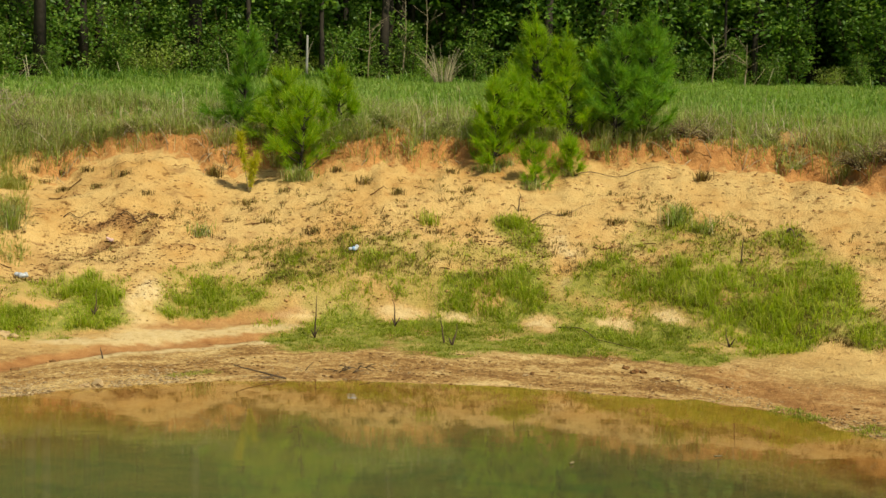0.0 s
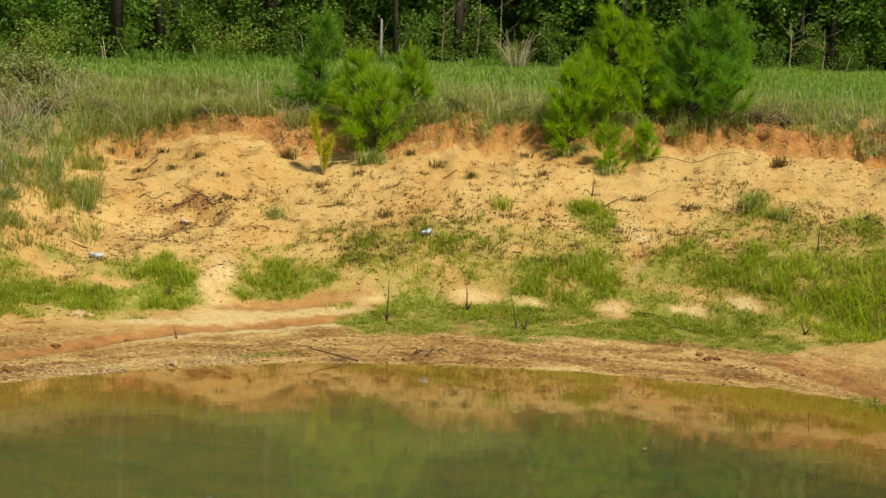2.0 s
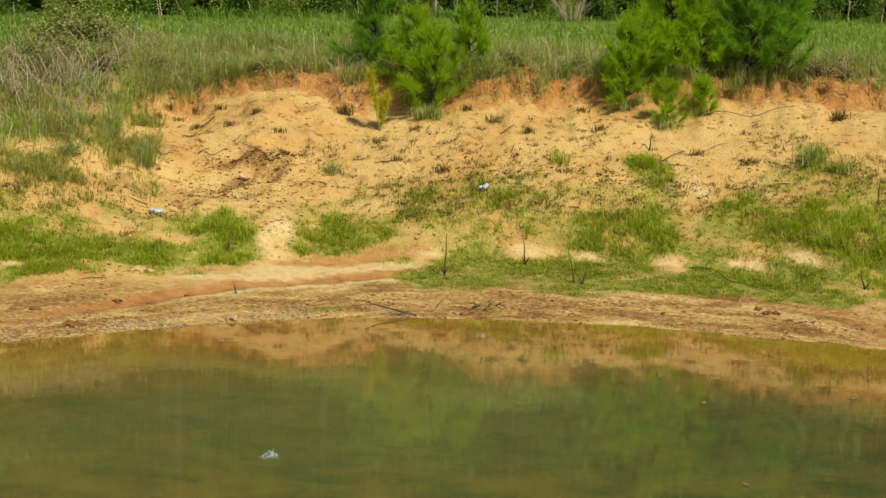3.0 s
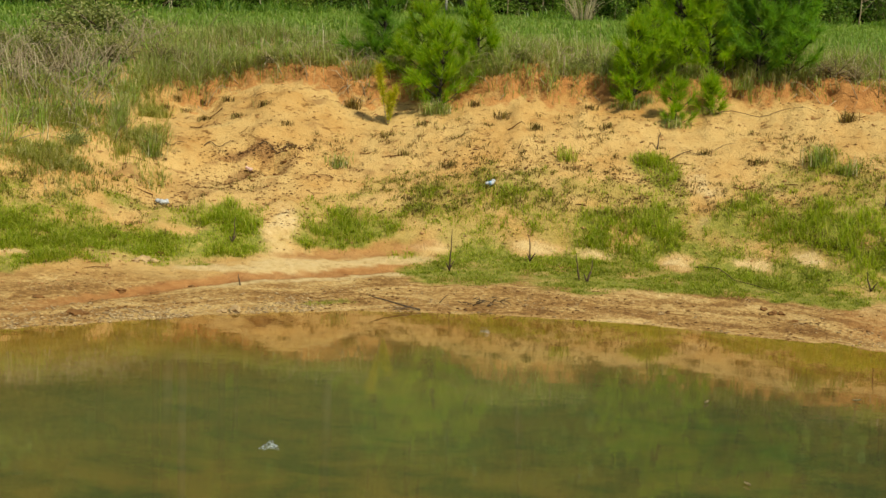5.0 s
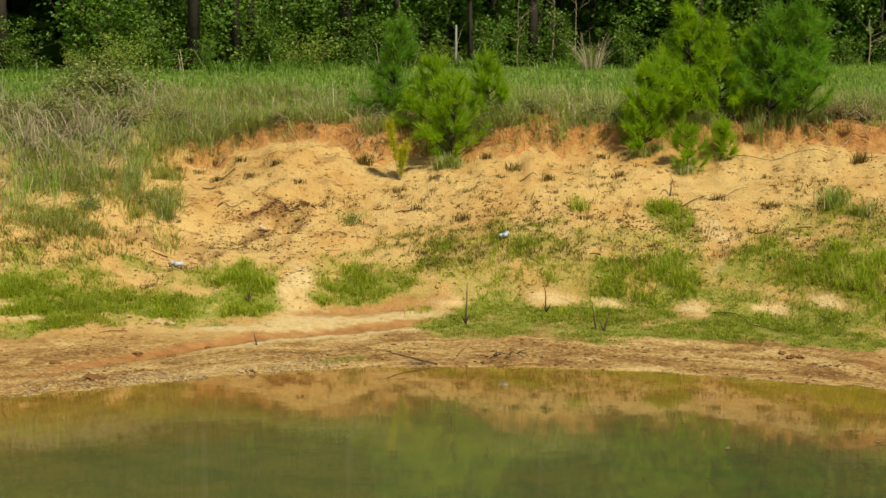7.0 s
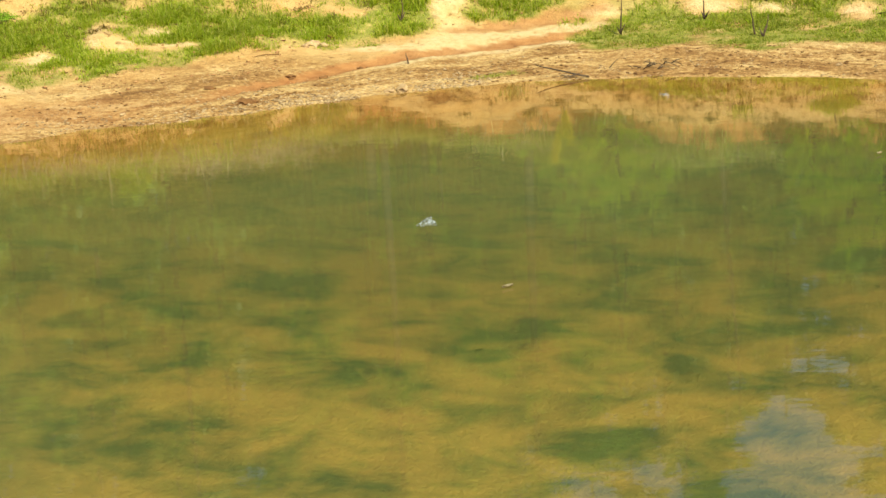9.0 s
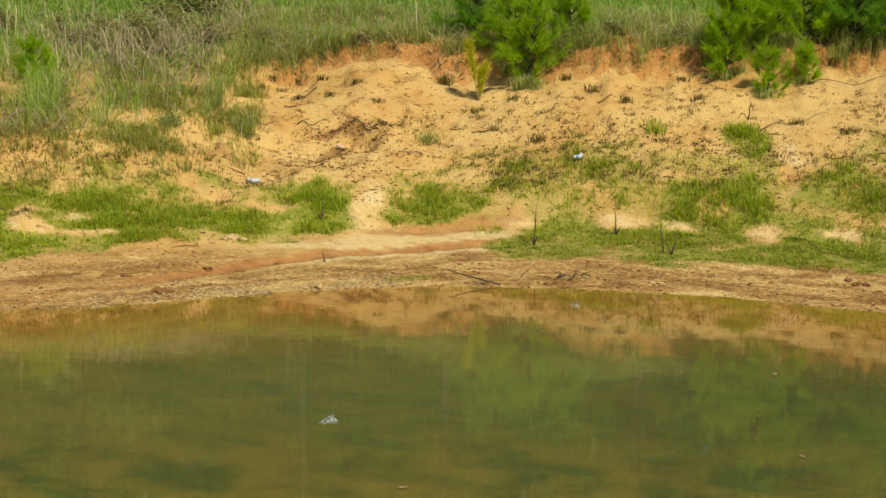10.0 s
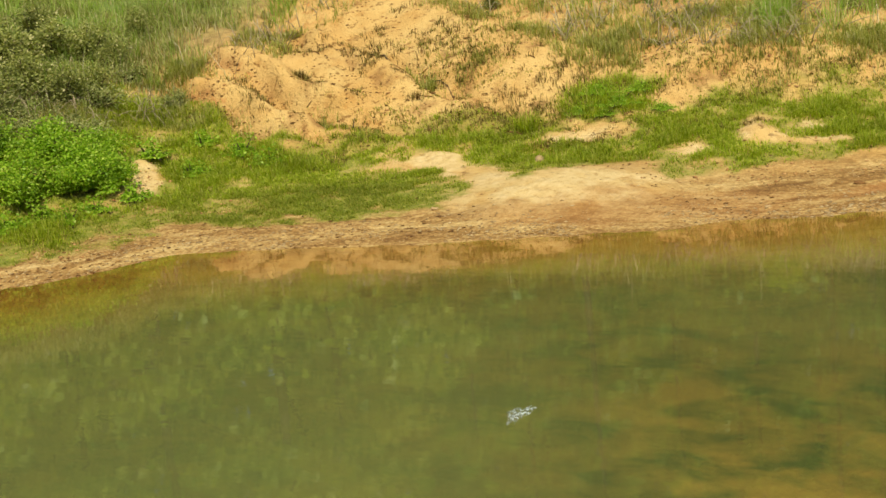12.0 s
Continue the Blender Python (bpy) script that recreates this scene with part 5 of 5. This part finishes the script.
thin_seedling(on_bank(-1.6, 5.35))

# ---- leafy weeds at the pond's corner and on the lip ----
WEED = shrub_meshes(0.50, 0.75, 0.042, 6600, LEAF_BRIGHT)
for b, s, size in ((-42.6, 2.7, 1.0), (-41.0, 2.8, 1.0), (-39.9, 2.8, 0.75), (-44.2, 2.9, 1.0), (-40.4, 3.4, .8), (-41.8, 3.5, 1.0), (-43.3, 3.6, 1.0)):
    shrub("leafy_weed", on_bank(b, s), WEED, "bright green leafy bush at the foot of the bank", "bright bushes at the pond's corner", b, size)
SMALL = shrub_meshes(0.34, 0.36, 0.05, 700, LEAF_BRIGHT)
for b, s, size in ((-35.2, 3.8, 1.0), (-34.2, 3.5, .9), (-37.0, 2.95, .8), (-39.0, 2.4, .9), (-40.3, 2.2, .8), (-42.2, 2.1, 1.0), (-38.4, 3.6, 1.0), (-43.4, 2.0, .9), (-36.6, 4.0, .8), (-41.2, 1.9, .8)):
    shrub("leafy_weed", on_bank(b, s), SMALL, "small bright green leafy weed on the bank's foot", "small leafy weeds", b, size)
FINE = shrub_meshes(0.2, 0.5, 0.026, 2000, LEAF_BRIGHT)
for b, s, size in ((-23.2, 4.0, .6), (-22.5, 4.3, .8), (-21.8, 4.05, .9), (-21.1, 4.25, .7), (-20.4, 3.85, .6), (-22.3, 3.8, .5)):
    shrub("low_weed", on_bank(b, s), FINE, "low spreading fine-leaved green weed on the slope", "fine-leaved weeds on the slope", b, size)
THICKET = shrub_meshes(0.62, 0.75, 0.045, 3600, LEAF_THICK)
for b, s, size in ((-43.6, 5.0, 1.0), (-42.4, 5.3, 1.0), (-41.2, 5.0, .9), (-40.2, 5.2, .8), (-42.9, 6.2, 1.1), (-41.5, 6.4, 1.0), (-40.3, 6.3, .9), (-44.6, 5.7, 1.1), (-39.3, 6.0, .7), (-38.4, 7.1, .7), (-42.0, 7.4, .9), (-43.6, 7.3, 1.0),
                   (-13.3, 8.3, .75), (-12.2, 8.7, .7), (-14.6, 8.7, .6), (-11.1, 8.2, .6), (-16.2, 9.1, .5), (-18.0, 9.4, .5), (-23.0, 7.6, .5), (-26.2, 7.2, .45)):
    shrub("thicket_shrub", on_bank(b, s), THICKET, "dark olive tangled shrub in the overgrown bank", "thicket shrubs on the bank", b, size)
BRUSH = shrub_meshes(0.42, 0.5, 0.026, 2200, LEAF_DRY)
for b, s, size in ((13.5, 6.85, .8), (14.3, 6.95, .6), (19.3, 7.0, .8), (20.3, 7.0, 1.0), (21.2, 7.1, 1.0), (5.2, 6.3, .6), (-9.4, 8.2, .8), (-7.6, 7.9, .6), (-10.8, 8.3, .9), (-13.9, 7.8, .8), (-12.7, 7.6, .7), (-15.6, 8.3, .7), (3.4, 6.4, .5), (-5.6, 7.4, .5), (16.2, 7.3, .5)):
    shrub("dry_shrub", on_bank(b, s), BRUSH, "low grey-brown dry shrub on the bank's lip", "dry shrubs on the lip", b, size)
ROUGH = shrub_meshes(0.5, 0.65, 0.045, 2200, LEAF_DULL)
for b, s, size in ((-43.5, 4.7, .8), (-42.4, 4.1, .9), (-40.6, 4.0, .8), (-43.6, 5.4, 1.0), (-42.8, 4.9, .9), (-41.6, 5.3, .7), (-40.0, 4.9, .75), (-38.8, 5.6, .6), (-42.4, 6.3, .8), (-39.6, 6.6, .7), (-45, 5.6, .9), (-37.4, 5.0, .5), (-12.25, 5.1, .45), (-11.3, 10.6, 1.5), (-12.4, 10.9, 1.2), (5.0, 6.2, .45), (2.9, 6.1, .5),
                   (-14, 5.6, .35), (-18.6, 6.4, .4)):
    shrub("rough_shrub", on_bank(b, s), ROUGH, "low tangled dull green shrub on the overgrown bank", "shrubs on the bank", b, size)


# ---- litter, clods, gravel ----
def scatter(name, label, category, count, where, size, material, flat, cut, lift=0.3):
    g = Build()
    b, s = where(count)
    along = np.radians(b) * 18
    keep = clouds(along * 1.3, s * 1.9, cut[1]) > cut[0] + rng.uniform(-0.12, 0.12, count)
    b, s = b[keep], s[keep]
    p = spots(b, s)
    w = rng.uniform(size[0], size[1], len(p)) * rng.uniform(0.5, 1, len(p))
    p[:, 2] += w * flat * lift
    lumps(g, p, w, flat)
    thing(name, (0, 0, 0), label, category, kind="stuff", data=g.mesh(name, material))


scatter("leaf_litter", "dark dry plant litter scattered over the sand", "litter", 4200,
        lambda n: ((b := rng.uniform(-40, 22, n)), lip(b) - 3.4 * rng.uniform(0, 1, n) ** 0.6), (0.007, 0.028), LITTER, 0.3, (0.56, 71))
scatter("clay_clods", "small clods of dry orange clay on the slope", "clods", 4200,
        lambda n: ((b := rng.uniform(-46, 22, n)), lip(b) - 3.6 * rng.uniform(0, 1, n)), (0.008, 0.032), CLOD, 0.55, (0.5, 75))
scatter("hollow_litter", "dark clods and dry scraps caught in the washed-out hollow", "litter", 2600,
        lambda n: (rng.normal(-6.4, 1.7, n), rng.normal(4.8, 0.5, n)), (0.005, 0.022), SCRAPS, 0.35, (0.47, 89))
scatter("foot_litter", "brown plant scraps among the weeds at the bank's foot", "litter", 4200,
        lambda n: (rng.uniform(-6, 15, n), rng.normal(3.6, 0.42, n)), (0.006, 0.026), SCRAPS, 0.35, (0.48, 88))
scatter("ledge_clods", "dark clods lying along the washed-out ledge", "clods", 800,
        lambda n: ((b := rng.uniform(-10.4, -4.2, n)), 5.62 - 0.13 * (b + 9.5) + rng.normal(0, 0.05, n)), (0.006, 0.026), SCRAPS, 0.45, (0.42, 90))
scatter("gully_litter", "dark clods and roots washed into the gullies", "clods", 700, along_gullies, (0.008, 0.032), SCRAPS, 0.45, (0.40, 92))
scatter("gully_clods", "clods and dry plant scraps strewn over the sandy gullies", "clods", 4200,
        lambda n: (rng.uniform(-38, -19, n), rng.uniform(3.6, 7.6, n)), (0.005, 0.025), SCRAPS, 0.4, (0.50, 87))
scatter("shore_gravel", "pale gravel and shell bits along the waterline", "gravel", 6000,
        lambda n: ((b := rng.uniform(-44, 21, n)), waterline(b) + np.abs(rng.normal(0.1, 0.42, n))), (0.006, 0.024), GRAVEL, 0.4, (0.53, 79))
scatter("shore_stones", "small pale and brown stones in a strip at the waterline", "gravel", 1300,
        lambda n: ((b := rng.normal(-7.5, 3.6, n)), waterline(b) + np.abs(rng.normal(0.22, 0.2, n))), (0.008, 0.030), GRAVEL, 0.5, (0.46, 81))
scatter("shore_litter", "dark twigs and leaves washed up along the waterline", "litter", 2600,
        lambda n: ((b := rng.uniform(-44, 21, n)), waterline(b) + np.abs(rng.normal(0.25, 0.6, n))), (0.007, 0.028), LITTER, 0.35, (0.52, 83))


def twig_litter():
    g = Build()
    for k in range(90):
        b = rng.uniform(-38, 21)
        s = lip(b) - 3.3 * rng.uniform(0, 1)
        if clouds(np.array(np.radians(b) * 24.0), np.array(s * 1.9), 71) < 0.42:
            continue
        p0 = np.array(on_bank(b, s, 0.012))
        a, l = rng.normal(0, 0.45) + (3.14 if rng.uniform() < 0.5 else 0), rng.uniform(0.06, 0.34)
        pts = []
        for q in np.linspace(0, 1, 5):
            x, y = p0[0] + math.cos(a + 0.2 * q) * l * q, p0[1] + math.sin(a + 0.2 * q) * l * q
            pts.append((x, y, float(ground_z(np.float64(x), np.float64(y))) + 0.012))
        tube(g, pts, 0.0055 * np.array([1, 1, 0.9, 0.7, 0.3]) * rng.uniform(0.5, 1.5), 4)
    thing("twig_litter", (0, 0, 0), "thin dark roots and twigs lying on the sand", "twigs", kind="stuff", data=g.mesh("twig_litter", LITTER))


twig_litter()


def stone(place, size, material, label):
    bm = bmesh.new()
    bmesh.ops.create_icosphere(bm, subdivisions=2, radius=size)
    k = rng.uniform(0, 50)
    for v in bm.verts:
        v.co *= 1 + 0.85 * noise.noise(v.co / size * 1.9 + Vector((k, 0, 0)))
        v.co = Vector((v.co.x * 1.3, v.co.y, v.co.z * 0.6))
    me = bpy.data.meshes.new("stone")
    bm.to_mesh(me)
    bm.free()
    me.materials.append(material)
    thing("stone", place, label, "stone", "stones on the shore", data=me, turn=k)


for b, s, size in ((-9.96, 2.51, .09), (-9.6, 2.45, .06), (-6.78, .2, .075), (-7.2, .2, .05), (-10.2, 2.4, .05), (-24.58, 2.62, .05), (-28.3, 1.0, .04), (8.2, .4, .03), (-16.5, .5, .035)):
    stone(on_bank(b, s, size * 0.2), size * 0.8, STONE, "pale worn stone lying on the damp shore")
for b, s, size in ((-12.24, .38, .06), (-12.4, .46, .05), (-12.0, .4, .035), (-10.72, 1.32, .045), (-9.55, 1.1, .04), (-8.3, 1.35, .035), (-9.4, 2.75, .045), (12.0, .9, .05), (12.3, .95, .04), (11.7, 1.0, .035), (12.8, .8, .03), (-13.5, 1.1, .04)):
    stone(on_bank(b, s, size * 0.15), size * 0.95, LITTER, "dark clod of mud on the damp shore")


for b, s, size in zip(-5.75 + rng.normal(0, 0.45, 26), 4.8 + rng.normal(0, 0.13, 26), rng.uniform(0.01, 0.028, 26)):
    stone(on_bank(b, s, size * 0.2), size, LITTER, "dark clod of earth fallen into a washed-out pocket")


def dry_weeds():
    g = Build()
    n = 4000
    b = rng.uniform(-38, 21, n)
    s = 3.1 + rng.uniform(0, 1.0, n) ** 1.9 * 2.1
    keep = (clouds(np.radians(b) * 24, s * 1.7, 101) > 0.5) & (s < lip(b) - 0.3)
    tufts(g, b[keep], s[keep], 10, 0.05, rng.uniform(0.02, 0.07, keep.sum()), 0.008, 1.3)
    n = 1500
    b, s = rng.uniform(-37, -20, n), rng.uniform(3.8, 7.2, n)
    keep = (clouds(np.radians(b) * 27, s * 1.9, 103) > 0.53) & (s < lip(b))
    tufts(g, b[keep], s[keep], 12, 0.07, rng.uniform(0.04, 0.13, keep.sum()), 0.009, 0.9)
    thing("dry_weeds", (0, 0, 0), "tiny withered weeds dotted over the sandy slope", "weeds", kind="stuff", data=g.mesh("dry_weeds", WEEDS))


dry_weeds()


# ---- dead sticks and driftwood ----
def stick(place, high, lean, label, fork=True):
    g = Build()
    q = np.linspace(0, 1, 6)[:, None]
    way = np.array([lean, 0.05, high])
    p = way * q + rng.normal(0, 0.008, (6, 3)) * q - np.array([0, 0, 0.03])
    tube(g, p, 0.011 * (1.15 - 0.85 * q[:, 0]), 6, 0.08)
    if fork:
        for f, dx in ((0.05, 0.05), (0.03, -0.04)):
            st = way * f
            tube(g, np.linspace(st, st + np.array([dx, rng.uniform(-0.05, 0.05), 0.05 + abs(dx)]), 4), [0.012, 0.010, 0.007, 0.003], 5)
    thing("dead_stick", place, label, "dead stick", "dead sticks standing on the shore", data=g.mesh("dead_stick", DEADWOOD))


stick(on_bank(0.71, 1.66), .50, .02, "dark dead stick standing upright in the damp shore")
stick(on_bank(3.55, 2.14), .36, -.03, "dark dead stick standing upright in low grass")
stick(on_bank(5.3, 1.5), .34, -.05, "dark dead stick leaning on the shore", False)
stick(on_bank(5.55, 1.45), .26, .06, "short forked dead stick on the shore")
stick(on_bank(15.27, 2.5), .25, -.05, "short forked dead stick in green grass")
stick(on_bank(15.5, 4.0), .38, .03, "thin dead stalk standing on the slope", False)
stick(on_bank(-6.6, 1.3), .14, -.03, "stub of a dead stick on the beach", False)
stick(on_bank(-6.9, 2.9), .34, .03, "dark dead stick among green grass")
stick(on_bank(-31.3, 4.4), .16, .02, "stub of a dead stick on the slope", False)
stick(on_bank(7.75, 4.5), .3, .03, "thin dead stalk standing on the slope", False)


def driftwood():
    g = Build()
    q = np.linspace(0, 1, 8)[:, None]
    p = np.concatenate([-0.28 + 0.54 * q, 0.03 * np.sin(5 * q), 0.14 - 0.13 * q ** 0.8], 1)
    tube(g, p, 0.004 + 0.011 * q[:, 0] * (1 - 0.4 * q[:, 0]), 6, 0.08)
    tube(g, [(0.16, 0, 0.035), (0.06, -0.05, 0.02), (-0.02, -0.10, 0.015)], [0.01, 0.008, 0.003], 5)
    thing("driftwood_branch", on_bank(-1.15, -0.03), "thin bare branch lying at the water's edge", "branch", data=g.mesh("driftwood_branch", DEADWOOD))


driftwood()


def debris_pile():
    heap = thing("debris_pile", on_bank(2.0, 0.2), "small heap of dark twigs washed up on the shore", "debris")
    for k in range(20):
        g = Build()
        a, l = rng.normal(0, 0.8), rng.uniform(0.05, 0.18)
        c = np.array([rng.normal(0, 0.17), rng.normal(0, 0.09), rng.uniform(0.01, 0.05)])
        d = np.array([math.cos(a), math.sin(a) * 0.5, rng.normal(0.1, 0.35)]) * l / 2
        tube(g, [c - d, c + np.array([0, 0, 0.01]), c + d], [0.006, 0.005, 0.002], 4)
        part("twig", g.mesh("twig", DEADWOOD), heap)


debris_pile()


def fallen_stem(b0, s0, b1, s1, thick, label):
    g, pts = Build(), []
    for q in np.linspace(0, 1, 12):
        pts.append(tuple(on_bank(b0 + (b1 - b0) * q, s0 + (s1 - s0) * q + 0.06 * math.sin(9 * q), 0.015 + 0.02 * math.sin(7 * q) ** 2)))
    o = Vector(pts[0])
    tube(g, [tuple(Vector(p) - o) for p in pts], thick * np.linspace(1, 0.4, 12), 5, 0.05)
    thing("fallen_stem", o, label, "dead stem", "stems and roots on the bank", data=g.mesh("fallen_stem", DEADWOOD))


fallen_stem(9.3, 2.35, 12.2, 1.7, .007, "long thin dead stem lying over the sandy foot")
for b0, s0, b1, s1 in ((-9.7, 5.62, -8.5, 5.58), (-7.9, 5.58, -6.8, 5.42), (-6.0, 5.2, -4.7, 4.92)):
    fallen_stem(b0, s0, b1, s1, .007, "dark root laid bare along a washed-out ledge")
fallen_stem(-30.6, 6.15, -27.6, 4.8, .013, "dark root laid bare in a sandy gully")
fallen_stem(8.2, 4.3, 10.4, 4.75, .006, "long thin dead stem on the sandy slope")
fallen_stem(17.0, 4.85, 17.6, 4.75, .018, "short dark root on the sandy slope")
fallen_stem(9.6, 5.6, 13.0, 5.9, .006, "thin root along the foot of the lip")


# ---- thrown-away things ----
def crushed_cup(place, turn, long, label, second, roll):
    """A squashed plastic cup or bottle on its side, with a rim and a torn label."""
    ob = thing("crushed_cup", place, label, "litter", turn=turn)
    g, k = Build(), long / 0.2
    q = np.linspace(0, 1, 9)
    p = np.stack([(q - 0.5) * long, 0.012 * np.sin(7 * q), 0.035 + 0.012 * np.sin(5 * q + 1)], 1)
    tube(g, p, k * np.array([0.022, 0.036, 0.040, 0.034, 0.042, 0.045, 0.040, 0.046, 0.044]), 12, 0.10)
    part("cup", g.mesh("cup", PINK if second is PINK else PLASTIC, True), ob)
    g = Build()
    tube(g, p[7:] + np.array([[0.0, 0, 0], [0.012, 0, 0]]), [0.047 * k, 0.047 * k], 12, 0.05)
    part("rim", g.mesh("rim", PINK if second is PINK else PLASTIC, True), ob)
    g = Build()
    tube(g, p[3:6] + np.array([0, -0.002, 0.002]), k * np.array([0.040, 0.048, 0.050]), 12, 0.04)
    part("label_band", g.mesh("label_band", second, True), ob, "faded printed band")
    ob.rotation_euler[1] = roll


crushed_cup(on_bank(2.06, 3.4, .02), .5, .11, "crushed white and blue plastic cup lying on the slope", BLUE, -.45)
crushed_cup(on_bank(-9.34, 4.03, .02), .1, .14, "crushed white plastic bottle lying in sparse grass", PLASTIC, -.08)
crushed_cup(on_bank(-6.39, 4.86, .01), .8, .09, "small faded pink wrapper on the sand", PINK, .2)


def ball():
    bm = bmesh.new()
    bmesh.ops.create_uvsphere(bm, u_segments=20, v_segments=14, radius=0.05)
    for v in bm.verts:
        v.co *= 1 + 0.03 * noise.noise(v.co * 40)
    me = bpy.data.meshes.new("ball")
    bm.to_mesh(me)
    bm.free()
    me.materials.append(GRAVEL)
    for f in me.polygons:
        f.use_smooth = True
    thing("ball", on_bank(-24.6, 2.5, .045), "dirty off-white ball lying in short grass", "ball", data=me)


ball()


def floating_leaf(x, y, turn):
    """A curled dead leaf afloat."""
    bm = bmesh.new()
    rows = []
    for q in np.linspace(-1, 1, 7):
        w = 0.018 * (1 - q * q) + 0.001
        rows.append([bm.verts.new((0.04 * q, k * w, 0.006 + 0.012 * k * k + 0.006 * q * q)) for k in (-1, 0, 1)])
    for a, b in zip(rows, rows[1:]):
        for k in (0, 1):
            bm.faces.new((a[k], b[k], b[k + 1], a[k + 1]))
    bmesh.ops.solidify(bm, geom=bm.faces[:], thickness=0.002)
    me = bpy.data.meshes.new("floating_leaf")
    bm.to_mesh(me)
    bm.free()
    me.materials.append(STRAW)
    thing("floating_leaf", (x, y, 0.0), "pale curled dead leaf floating on the pond", "leaf", "leaves on the water", data=me, turn=turn)


for x, y, turn in ((-0.42, 10.1, 0.6), (2.25, 11.02, 2.0), (2.33, 13.28, 1.0), (3.63, 13.5, 0.2)):
    floating_leaf(x, y, turn)


def pale_patch(x, y, wide, seed):
    """A ragged, faintly domed whitish patch on the water's surface."""
    r = np.random.default_rng(seed)
    n, rings = 36, 5
    a = np.arange(n) * 2 * np.pi / n
    rim = wide * (0.65 + 0.28 * np.sin(3 * a + seed) + r.uniform(-0.3, 0.3, n))
    v, quads = [], []
    for k in range(1, rings + 1):
        f = k / rings
        h = 0.012 * (1 - f * f) + 0.005 * r.uniform(0, 1, n) * (k < rings)
        v.append(np.stack([np.cos(a) * rim * f, 2.0 * np.sin(a) * rim * f, h - 0.004 * (k == rings)], 1))
    for k in range(rings - 1):
        i = np.arange(n)
        j = (i + 1) % n
        quads.append(np.stack([k * n + i, (k + 1) * n + i, (k + 1) * n + j, k * n + j], 1))
    i = np.arange(n)
    fan = np.stack([np.full(n, n * rings), i, (i + 1) % n], 1)
    g = Build()
    g.add(np.concatenate(v + [np.array([[0, 0, 0.015]])]), fan, np.concatenate(quads))
    thing("pale_patch", (x, y, 0.002), "small ragged whitish patch on the pond's surface", "foam", "foam on the water", data=g.mesh("pale_patch", WHITISH_FILM, True))


pale_patch(-1.12, 11.65, 0.08, 3)
pale_patch(-4.2, 9.34, 0.11, 5)
